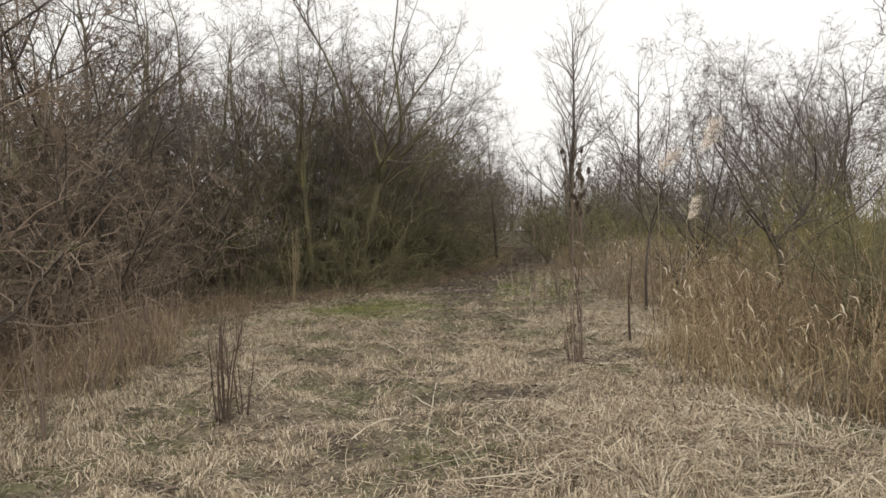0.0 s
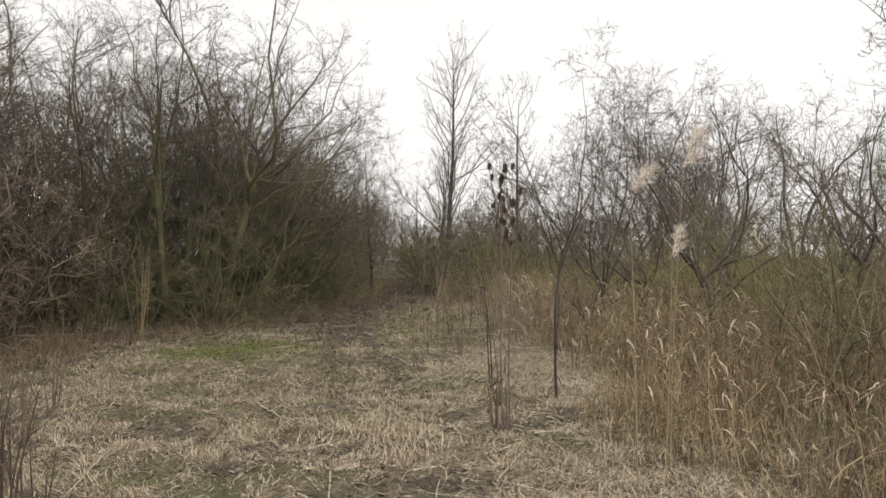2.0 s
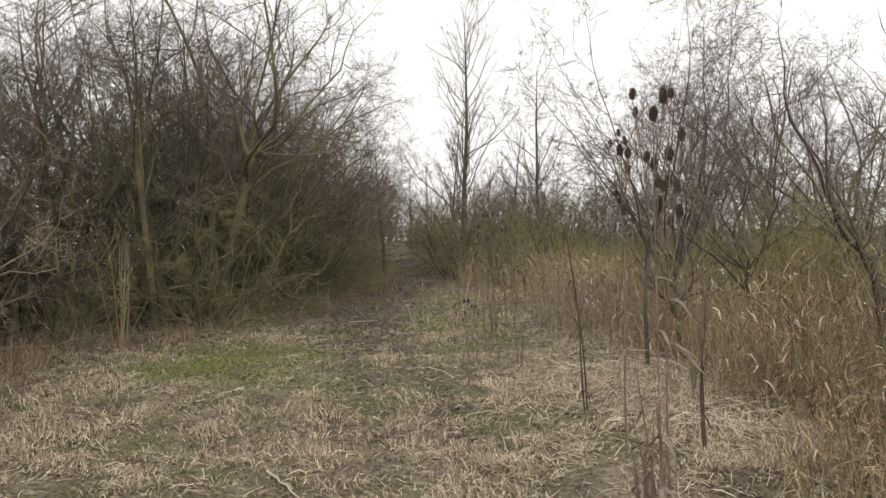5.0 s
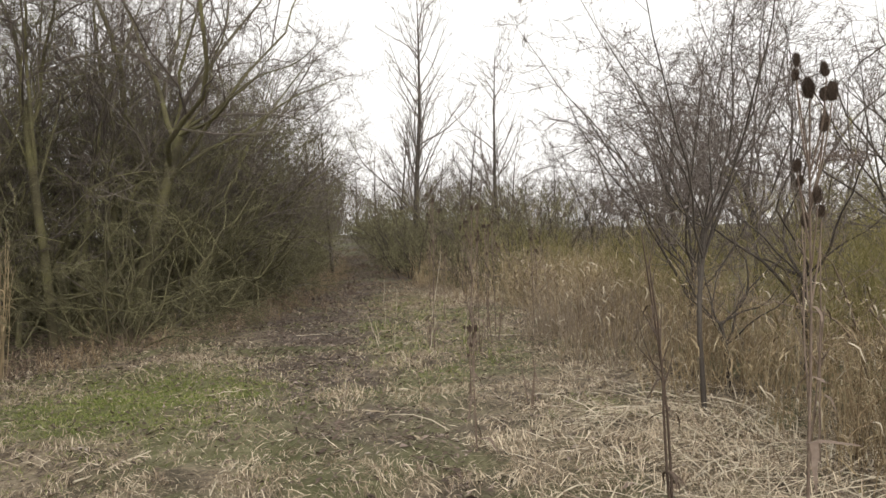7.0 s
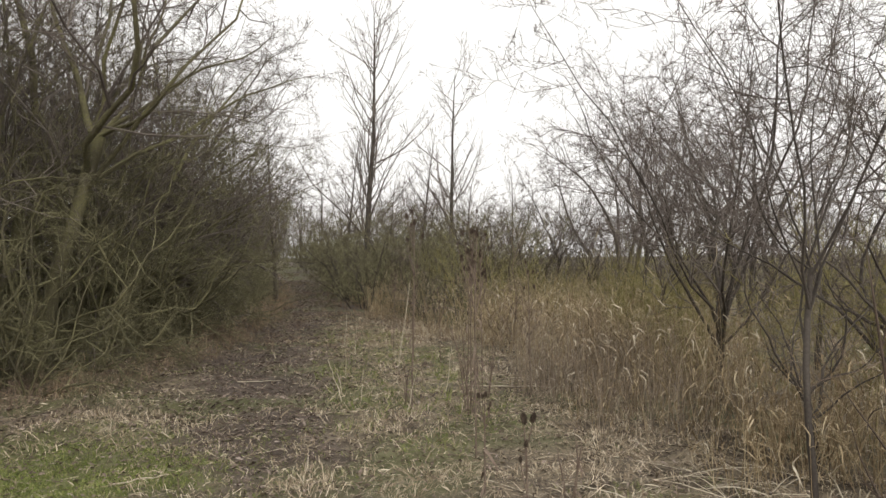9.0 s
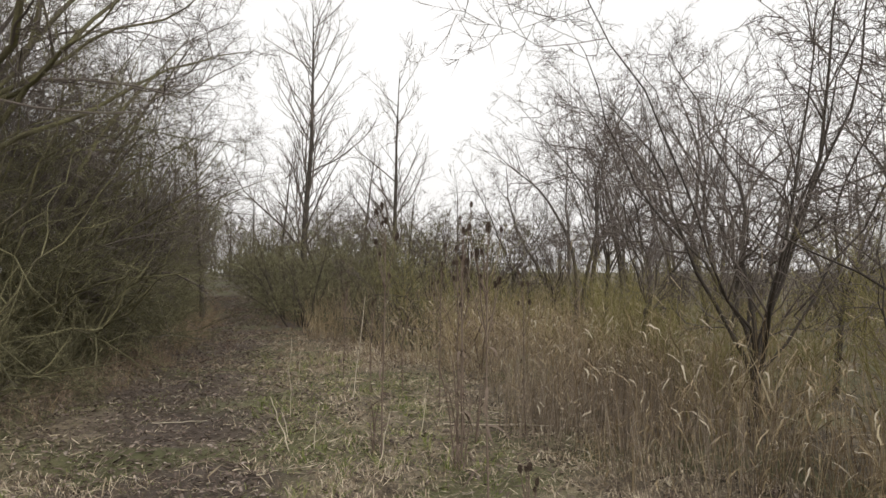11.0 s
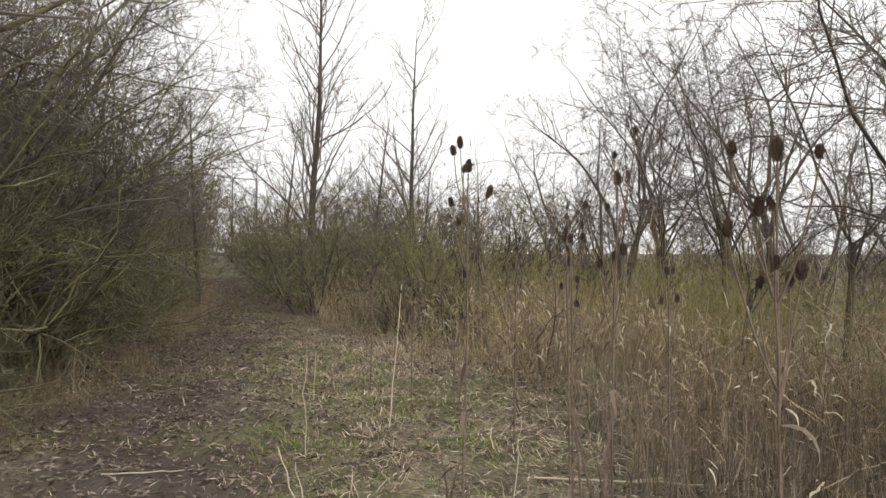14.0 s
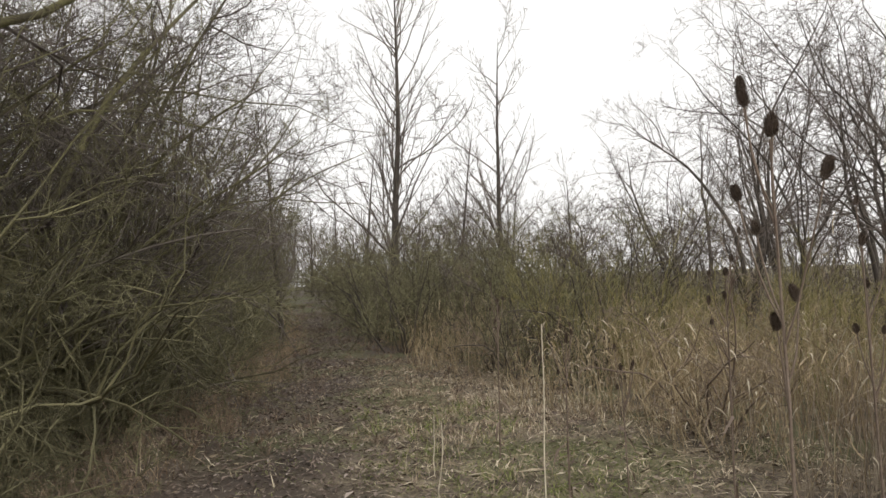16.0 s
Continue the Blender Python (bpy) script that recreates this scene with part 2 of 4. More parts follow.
rng = np.random.default_rng(7)
xs = np.unique(np.r_[np.linspace(-1500, -60, 14), np.linspace(-60, -8, 27), np.linspace(-8, 8, 129), np.linspace(8, 60, 27), np.linspace(60, 1500, 14)])
ys = np.unique(np.r_[np.linspace(-1500, -40, 14), np.linspace(-40, 0, 21), np.linspace(0, 36, 241), np.linspace(36, 100, 65), np.linspace(100, 1500, 15)])
gx, gy = np.meshgrid(xs, ys)
near = (np.abs(gx) < 8) & (gy > 0) & (gy < 36)
gz = rise(gx, gy) + near * rng.normal(0, 0.014, gx.shape) * np.clip((22 - gy) / 12, 0.1, 1)
gi = np.arange(gx.size).reshape(gx.shape)
quads = np.stack([gi[:-1, :-1], gi[:-1, 1:], gi[1:, 1:], gi[1:, :-1]], -1).reshape(-1, 4)


def ground_material():
    m = material("soil_and_thatch", ((0.4, (0.03, 0.024, 0.018)), (0.47, (0.09, 0.072, 0.052)), (0.54, (0.19, 0.155, 0.11)), (0.65, (0.36, 0.31, 0.225))), 1.6, bump=1.0, fine=26, island=0)
    n, l = m.node_tree.nodes, m.node_tree.links
    p = n["Principled BSDF"]
    dry = p.inputs["Base Color"].links[0].from_socket
    for x in n:
        if x.bl_idname == "ShaderNodeTexNoise":
            x.inputs["Roughness"].default_value, x.inputs["Detail"].default_value = 0.78, 8
    geo = n.new("ShaderNodeNewGeometry")
    warp = n.new("ShaderNodeTexNoise")
    warp.inputs["Scale"].default_value, warp.inputs["Detail"].default_value = 0.9, 5
    l.new(geo.outputs["Position"], warp.inputs["Vector"])
    sep = n.new("ShaderNodeSeparateXYZ")
    l.new(geo.outputs["Position"], sep.inputs[0])

    def op(kind, a, b):
        x = n.new("ShaderNodeMath")
        x.operation = kind
        for s, v in zip(x.inputs, (a, b)):
            if isinstance(v, (int, float)):
                s.default_value = v
            else:
                l.new(v, s)
        return x.outputs[0]

    def ranged(v, a, b):
        x = n.new("ShaderNodeMapRange")
        x.interpolation_type = "SMOOTHSTEP"
        x.inputs["From Min"].default_value, x.inputs["From Max"].default_value = a, b
        l.new(v, x.inputs["Value"])
        return x.outputs[0]

    wob = op("MULTIPLY", op("SUBTRACT", warp.outputs["Fac"], 0.5), 3.0)
    far = op("MULTIPLY", ranged(sep.outputs["Y"], 24.0, 30.0), 3.0)
    near = op("SUBTRACT", 0.75, op("MULTIPLY", ranged(sep.outputs["Y"], 17.0, 11.0), 0.85))
    across = op("SUBTRACT", op("ABSOLUTE", op("ADD", op("ADD", sep.outputs["X"], wob), near), 0.0), far)
    track = op("MULTIPLY", ranged(across, 1.25, 0.25), ranged(op("ADD", sep.outputs["Y"], wob), 9.5, 16.0))
    mud = n.new("ShaderNodeMix")
    mud.data_type = "RGBA"
    l.new(track, mud.inputs["Factor"])
    l.new(dry, mud.inputs["A"])
    tone = n.new("ShaderNodeMix")
    tone.data_type = "RGBA"
    l.new(warp.outputs["Fac"], tone.inputs["Factor"])
    tone.inputs["A"].default_value, tone.inputs["B"].default_value = (0.04, 0.031, 0.025, 1), (0.12, 0.095, 0.078, 1)
    l.new(tone.outputs["Result"], mud.inputs["B"])
    dx = op("DIVIDE", op("ADD", sep.outputs["X"], 2.3), 1.5)
    dy = op("DIVIDE", op("SUBTRACT", sep.outputs["Y"], 14.3), 1.8)
    spot = op("ADD", op("ADD", op("MULTIPLY", dx, dx), op("MULTIPLY", dy, dy)), wob)
    patch = n.new("ShaderNodeTexNoise")
    patch.inputs["Scale"].default_value, patch.inputs["Detail"].default_value = 0.55, 6
    l.new(geo.outputs["Position"], patch.inputs["Vector"])
    moss = op("MAXIMUM", op("MULTIPLY", ranged(spot, 1.3, 0.3), 0.7), op("MULTIPLY", ranged(patch.outputs["Fac"], 0.45, 0.6), 0.55))
    green = n.new("ShaderNodeMix")
    green.data_type = "RGBA"
    l.new(moss, green.inputs["Factor"])
    l.new(mud.outputs["Result"], green.inputs["A"])
    green.inputs["B"].default_value = (0.098, 0.112, 0.04, 1)
    l.new(green.outputs["Result"], p.inputs["Base Color"])
    return m


M_SOIL = ground_material()
ground = tagged(new("ground", mesh_from("ground", np.stack([gx, gy, gz], -1).reshape(-1, 3), [quads], M_SOIL, True)), "trodden clearing of dead straw, soil and moss", "ground", kind="structure")


# ---- grass, straw and leaves on the ground ----
def scatter(n, y0, y1, power=1.0):
    """Places on the clearing, thinning with distance."""
    y = y0 + (y1 - y0) * rng.random(n) ** power
    a, b = left_edge(y) - 1.2, right_edge(y) + 1.0
    return a + (b - a) * rng.random(n), y


def lying(x, y, length, width, arch, spread=np.pi, heading=0.0, k=4):
    n = len(x)
    h = heading + rng.normal(0, spread, n)
    way = np.stack([np.cos(h), np.sin(h), np.zeros(n)], 1)
    turn = np.stack([-way[:, 1], way[:, 0], np.zeros(n)], 1)
    s = np.linspace(0, 1, k)[None, :, None]
    bend = rng.normal(0, 0.11, n)[:, None, None]
    p = np.stack([x, y, np.zeros(n)], 1)[:, None] + length[:, None, None] * (s * way[:, None] + bend * s * s * turn[:, None])
    p[..., 2] = rise(p[..., 0], p[..., 1]) + 0.004 + rng.uniform(0, 0.02, n)[:, None] + arch[:, None] * (4 * s * (1 - s))[..., 0]
    w = width[:, None] * np.linspace(1, 0.55, k)[None]
    tilt = unit(turn + np.stack([np.zeros(n), np.zeros(n), rng.uniform(-0.8, 0.8, n)], 1))
    return strips(p, w, tilt)


def tufts(x, y, blades, height, lean=0.5, width=0.004, k=4, droop=-0.25):
    idx = np.repeat(np.arange(len(x)), blades)
    n = len(idx)
    bx, by = x[idx] + rng.normal(0, 0.025, n), y[idx] + rng.normal(0, 0.025, n)
    base = np.stack([bx, by, rise(bx, by) - 0.005], 1)
    way = np.stack([rng.normal(0, lean, n), rng.normal(0, lean, n), np.ones(n)], 1)
    p, _ = stems(rng, base, way, np.broadcast_to(height, len(x))[idx] * rng.uniform(0.5, 1.2, n), 1, k, 0.12, droop)
    h = rng.uniform(0, 2 * np.pi, n)
    side = np.stack([np.cos(h), np.sin(h), np.zeros(n)], 1)
    return strips(p, np.full((n, k), width) * np.linspace(1, 0.6, k), side)


def combed(x, y):
    """The way in which the flattened grass lies: swirls a metre or so across."""
    return 9 * patches(x, y, 0.8, 4) + 5 * patches(x, y, 0.25, 7)


def clumps(x, y):
    return 2.2 * (patches(x, y, 0.9, 1) + patches(x, y, 0.3, 2) + 0.8 * patches(x, y, 0.11, 3) - 1.4)


def greening(x, y):
    """Where moss and short grass show through the straw, from 0 to 1."""
    return np.clip(3.2 * (0.55 * patches(x, y, 1.15, 5) + 0.3 * patches(x, y, 0.42, 6) + 0.15 * patches(x, y, 0.16, 7) - 0.49), 0, 1)


def matted(x, y):
    """Where cut reeds lie thick."""
    return np.exp(-(((x - 2.4) / 1.2) ** 2) - ((y - 5.0) / 1.7) ** 2) + np.exp(-(((x - 2.3) / 1.0) ** 2) - ((y - 11.4) / 1.6) ** 2) + 0.7 * np.exp(-(((x - 2.4) / 0.8) ** 2) - ((y - 18.2) / 1.6) ** 2)


for count, y0, y1, k in ((165000, 2.6, 10, 3), (160000, 9, 28, 3)):
    x, y = scatter(count, y0, y1, 1.25)
    keep = (rng.random(len(x)) > 0.98 * muddy(x, y)) & (rng.random(len(x)) > 0.9 * greening(x, y) * (1 - np.clip(matted(x, y), 0, 1))) & (rng.random(len(x)) < np.interp(y, (13, 17), (1, 0.45)) * (1 - 0.97 * np.exp(-(((x + 2.0) / 1.3) ** 4) - ((y - 14.3) / 1.3) ** 4))) & (clumps(x, y) + rng.normal(0, 0.55, len(x)) + 1.2 * matted(x, y) > -0.15)
    x, y = x[keep], y[keep]
    n = len(x)
    thick = matted(x, y)
    straw = lying(x, y, rng.gamma(1.6, 0.042, n) * (1 + 2.2 * thick) + 0.02, rng.uniform(0.0022, 0.0064, n) * np.interp(y, (4, 12, 22), (1, 1.1, 1.25)), np.abs(rng.normal(0, 0.022, n)) * (1 + thick) + 0.028 * np.clip(clumps(x, y), 0, 2), 0.75, combed(x, y), k)
    tagged(new("straw_litter", mesh_from("straw_litter", *straw, M_STRAW)), "flattened dead grass and straw on the clearing", "dead grass", kind="stuff")

x, y = scatter(210000, 2.6, 30, 1.45)
keep = rng.random(len(x)) > 0.7 * muddy(x, y) * np.interp(y, (15, 18), (0, 1))
x, y = x[keep], y[keep]
n = len(x)
h = rng.uniform(0, 2 * np.pi, n)
size = rng.gamma(2.5, 0.009, n) * np.interp(y, (4, 20), (0.85, 1.25)) + 0.006
way = np.stack([np.cos(h), np.sin(h), rng.normal(0, 0.35, n)], 1) * size[:, None]
across = np.stack([-np.sin(h), np.cos(h), rng.normal(0, 0.6, n)], 1) * (size * rng.uniform(0.06, 0.2, n))[:, None]
mid = np.stack([x, y, rise(x, y) + rng.uniform(0.004, 0.022, n)], 1)
crumbs = np.stack([mid - way, mid + across, mid + way], 1).reshape(-1, 3)
tagged(new("thatch_crumbs", mesh_from("thatch_crumbs", crumbs, [np.arange(3 * n).reshape(-1, 3)], M_CRUMB)), "broken bits of straw, leaf and stalk on the soil", "plant litter", kind="stuff")

x, y = scatter(15000, 2.6, 27, 1.3)
lump = clumps(x, y) + rng.normal(0, 0.4, len(x))
keep = (lump > 0.95) & (rng.random(len(x)) > 0.8 * muddy(x, y))
tagged(new("dry_tufts", mesh_from("dry_tufts", *tufts(x[keep], y[keep], 15, rng.uniform(0.08, 0.26, keep.sum()), 1.2, 0.006, 4, -0.5), M_STRAW)), "short tufts of bleached dry grass", "dead grass", kind="stuff")

x, y = scatter(60000, 2.6, 26, 1.35)
x, y = np.r_[x, rng.normal(-1.9, 0.75, 7000)], np.r_[y, rng.normal(14.3, 0.8, 7000)]
g = np.exp(-(((x + 2.2) / 1.3) ** 2) - ((y - 14.3) / 1.5) ** 2) * 3.0 + 0.75 * np.exp(-(((x + 1.55) / 0.3) ** 2) - ((y - 5.0) / 0.5) ** 2) + 0.5 * np.exp(-(((x - 2.0) / 0.35) ** 2) - ((y - 6.6) / 0.7) ** 2)
g += 1.5 * greening(x, y) + 0.8 * np.exp(-(((x - 0.75) / 0.5) ** 2) - ((y - 18.5) / 3.5) ** 2)
keep = (rng.random(len(x)) < 0.55 * g) & (x > left_edge(y)) & (x < right_edge(y))
tagged(new("green_grass", mesh_from("green_grass", *tufts(x[keep], y[keep], 6, 0.05, 0.8, 0.0042, 3), M_GREEN)), "short green grass and moss between the straw", "grass", kind="stuff")


x, y = scatter(1500, 14.5, 24, 1.0)
keep = (x > 0.1) & (x < 2.0) & (patches(x, y, 0.5, 2) > 0.45)
tagged(new("yellow_tufts", mesh_from("yellow_tufts", *tufts(x[keep], y[keep], 14, rng.uniform(0.1, 0.24, keep.sum()), 0.75, 0.005), M_GREEN)), "yellow-green grass tufts beside the track", "grass", kind="stuff")


x, y = scatter(3400, 22, 52, 1.1)
keep = patches(x, y, 0.6, 2) + 0.5 * np.abs(x - 0.3) > 0.62
tagged(new("track_grass", mesh_from("track_grass", *tufts(x[keep], y[keep], 9, rng.uniform(0.08, 0.22, keep.sum()), 0.7, 0.008, 3), M_HERB)), "low brown dead grass on the far track", "dead grass", kind="stuff")


def leaves(x, y, size):
    n = len(x)
    h = rng.uniform(0, 2 * np.pi, n)
    a = np.stack([np.cos(h), np.sin(h), rng.normal(0, 0.25, n)], 1) * size[:, None]
    b = np.stack([-np.sin(h), np.cos(h), rng.normal(0, 0.35, n)], 1) * size[:, None] * 0.33
    c = np.stack([x, y, rise(x, y) + 0.012 + rng.uniform(0, 0.012, n)], 1)
    curl = np.stack([np.zeros(n), np.zeros(n), size * rng.uniform(0.05, 0.4, n)], 1)
    v = np.stack([c - a, c - 0.2 * a + b + curl, c + a, c - 0.2 * a - b + curl * 0.6, c], 1)
    q = np.array([[0, 4, 1], [1, 4, 2], [2, 4, 3], [3, 4, 0]])
    return v.reshape(-1, 3), [((np.arange(n) * 5)[:, None, None] + q).reshape(-1, 3)]


x, y = scatter(110000, 8, 46, 1.25)
x, y = np.r_[x, rng.uniform(-7.5, -3.8, 9000)], np.r_[y, rng.uniform(15.5, 20.5, 9000)]
under = (x < left_edge(y) + 0.3) * 0.8
keep = rng.random(len(x)) < np.clip(0.03 + 0.35 * np.interp(y, (14, 16.5, 24, 28), (0, 1, 1, 0.2)) + 0.95 * muddy(x, y) + under, 0, 1)
x, y = x[keep], y[keep]
tagged(new("leaf_litter", mesh_from("leaf_litter", *leaves(x, y, rng.uniform(0.010, 0.028, len(x)) + rng.gamma(1.2, 0.005, len(x))), M_LEAF)), "brown fallen leaves on the muddy track", "fallen leaves", kind="stuff")


x, y = scatter(34000, 2.6, 17, 1.2)
keep = rng.random(len(x)) < 0.25 + 0.75 * patches(x, y, 0.6, 7)
x, y = x[keep], y[keep]
tagged(new("leaf_litter", mesh_from("leaf_litter", *leaves(x, y, rng.uniform(0.008, 0.024, len(x)) + rng.gamma(1.2, 0.005, len(x))), M_LEAF)), "brown leaf scraps strewn over the straw", "fallen leaves", kind="stuff")


n = 1100
x = np.r_[rng.normal(2.3, 0.75, n // 2), rng.normal(2.5, 0.7, n // 2)]
y = np.r_[rng.normal(4.9, 1.0, n // 2), rng.normal(11.2, 1.2, n // 2)]
k = x < right_edge(y) + 0.5
x, y = x[k], y[k]
tagged(new("cut_reeds", mesh_from("cut_reeds", *lying(x, y, rng.gamma(4, 0.11, len(x)) + 0.1, rng.uniform(0.005, 0.011, len(x)), np.abs(rng.normal(0.02, 0.03, len(x))), 0.9, 0.4 + 2.5 * patches(x, y, 1.2, 4), 5), M_PALE)), "long bleached cut reeds lying across the straw", "cut reeds", kind="stuff")


# ---- tall dry grass and reeds ----
def reeds(x, y, height, radius, leaves_each=2, lean=0.1, leaf=0.008):
    n = len(x)
    base = np.stack([x, y, rise(x, y) - 0.01], 1)
    way = np.stack([rng.normal(0, lean, n), rng.normal(0, lean, n), np.ones(n)], 1)
    p, r = stems(rng, base, way, height, radius, 4, 0.07, 0.0, 0.35)
    pieces = [tubes(p, r, 3)]
    if leaves_each:
        q, _ = shoots(rng, p, r, leaves_each, 0.3, 0.38, (0.4, 1.2), 4, 0.25, -0.3)
        h = rng.uniform(0, 2 * np.pi, len(q))
        pieces.append(strips(q, np.full(q.shape[:2], leaf) * np.linspace(1, 0.5, q.shape[1]), np.stack([np.cos(h), np.sin(h), np.zeros(len(q))], 1)))
    return joined(pieces)


def patchy(x, y, cut):
    return 2.6 * (0.6 * patches(x, y, 1.3, 1) + 0.4 * patches(x, y, 0.45, 2) - 0.5) + rng.normal(0, 0.3, len(x)) > cut


def band(n, y0, y1, depth, side, power=1.0, cut=-9.0, off=0.0):
    y = rng.uniform(y0, y1, n)
    d = depth * rng.random(n) ** power
    edge = right_edge(y) if side > 0 else left_edge(y)
    x = edge + side * (d + off - 0.15 + 0.3 * np.sin(2.1 * y) * np.sin(0.8 * y + 1))
    k = patchy(x, y, cut)
    return x[k], y[k], d[k]


def stuff(name, data, mat, label, category):
    return tagged(new(name, mesh_from(name, *data, mat)), label, category, kind="stuff")


x, y, d = band(6800, 4.2, 16, 3.0, 1, 0.9, 0.0)
tall = 0.4 + 0.8 * patches(x, y, 1.1, 3)
stuff("dry_reed_bed", reeds(x, y, (rng.gamma(6, 0.085, len(x)) + 0.05 + 0.5 * np.minimum(d, 1)) * tall, 0.0034, 3, 0.24, 0.012), M_REED, "straw-coloured dry reeds and tall grass beside the clearing", "reeds")
x, y, d = band(6200, 4.6, 11.3, 3.4, 1, 0.8, 0.0, 0.25)
tall = 0.55 + 0.75 * patches(x, y, 0.9, 4)
stuff("russet_grass", reeds(x, y, (rng.gamma(9, 0.075, len(x)) + 0.1 + 0.35 * np.minimum(d, 1.2)) * tall, 0.003, 2, 0.2, 0.009), M_TAWNY, "thick russet dead grass and herbs behind the clearing", "tall grass")
x, y, d = band(1300, 13, 22, 2.6, 1, 0.9, 0.0, 0.5)
stuff("russet_grass", reeds(x, y, rng.gamma(9, 0.075, len(x)) + 0.2, 0.003, 2, 0.16, 0.009), M_TAWNY, "thick russet dead grass standing among grey stalks", "tall grass")
x, y, d = band(7200, 17, 40, 3.8, 1, 1.0, 0.0)
stuff("tall_dry_grass", reeds(x, y, rng.gamma(6, 0.095, len(x)) + 0.1 + 0.4 * np.minimum(d, 1), 0.0032, 2, 0.26, 0.011), M_REED, "tawny tall dry grass along the track", "tall grass")
x, y, d = band(3000, 14.2, 20.5, 2.0, 1, 1.0, -0.1, 0.1)
stuff("grey_dead_stalks", reeds(x, y, rng.uniform(0.35, 0.95, len(x)) * (0.6 + 0.8 * patches(x, y, 0.5, 7)), 0.003, 1, 0.12), M_GREYREED, "grey-brown dead herb stalks standing close together", "dead stalks")
x, y, d = band(7500, 12, 42, 1.3, -1, 1.2, -0.35, -0.35)
k = rng.random(len(x)) < np.interp(y, (12, 17, 19, 25, 30, 42), (1, 0.7, 0.1, 0.16, 0.6, 0.9)) * (patches(x, y, 0.8, 4) > 0.4)
rest = (x[~k], y[~k])
x, y, d = x[k], y[k], d[k]
stuff("fringe_grass", reeds(x, y, rng.gamma(5, 0.055, len(x)) + 0.05, 0.0028, 3, 0.45), M_TAWNY, "rusty dry grass fringe under the thicket", "tall grass")
x, y = rest
k = rng.random(len(x)) < 0.8 * (patches(x, y, 0.6, 4) > 0.42) + 0.2
x, y = x[k], y[k]
stuff("brown_fringe", reeds(x, y, rng.gamma(4, 0.055, len(x)) + 0.05, 0.0026, 2, 0.3), M_HERB, "low red-brown dead herbs under the dark thicket", "dead herbs")
x, y, d = band(6400, 2.5, 16.5, 3.2, -1, 1.0, -0.2, -0.25)
k = rng.random(len(x)) < np.interp(y, (10, 12.5, 16.5), (1, 0.55, 0.2))
x, y = x[k], y[k]
stuff("brown_herb_stalks", reeds(x, y, (rng.gamma(4, 0.14, len(x)) + 0.1) * (0.35 + 1.0 * patches(x, y, 0.7, 1)) * np.interp(y, (9, 13), (1, 0.7)), 0.003, 2, 0.3), M_HERB, "dense brown dead herb stalks beside the clearing", "dead stalks")
x, y, d = band(1500, 3, 12, 1.2, -1, 1.0, -0.2, -0.4)
stuff("pale_fringe_grass", reeds(x, y, rng.gamma(4, 0.08, len(x)) + 0.1, 0.0025, 3, 0.3), M_REED, "pale dry grass between brown stalks", "tall grass")


# ---- shrubs and trees ----
def ring(rng, n, spread, lean):
    h = rng.uniform(0, 2 * np.pi, n)
    o = rng.uniform(0.2, 1, n)
    base = np.stack([np.cos(h) * spread * o, np.sin(h) * spread * o, np.zeros(n)], 1)
    return base, np.stack([np.cos(h) * lean * o, np.sin(h) * lean * o, np.ones(n)], 1)


def crown_of(rng, p, r, levels, mat, root):
    pieces = []
    for n, lv in enumerate(levels):
        p, r = shoots(rng, p, r, **lv)
        pieces.append(tubes(p, r, 5 if n == 0 else 3))
    part("crown", mesh_from("crown", *joined(pieces), mat), root)


def thicket_shrub(seed, mats, height=2.7, count=8, lean=1.0, dense=(10, 8, 7), up=0.0, fine=1.0):
    """A low dense shrub: arching stems and a mass of short crooked twigs in all directions."""
    r = np.random.default_rng(seed)
    root = new("thicket_shrub")
    base, way = ring(r, count, 0.4, lean)
    p, q = stems(r, base, way, height * r.uniform(0.7, 1.15, count), 0.022, 9, 0.25, 0.02)
    for i in range(count):
        part("stem", mesh_from("stem", *tubes(p[i : i + 1], q[i : i + 1], 5), mats[0], True), root)
    a, b, c = dense
    crown_of(r, p, q, [
        dict(n=a, u0=0.03, ratio=0.42, ang=(0.5, 1.5), k=6, wob=0.42, up=up, rr=0.011),
        dict(n=b, u0=0.1, ratio=0.4, ang=(0.5, 1.4), k=3, wob=0.35, up=up, rr=0.010, least=0.0026 * fine),
        dict(n=c, u0=0.05, ratio=0.5, ang=(0.4, 1.4), k=2, wob=0.3, up=up, rr=0.010, least=0.0023 * fine)], mats[1], root)
    return root


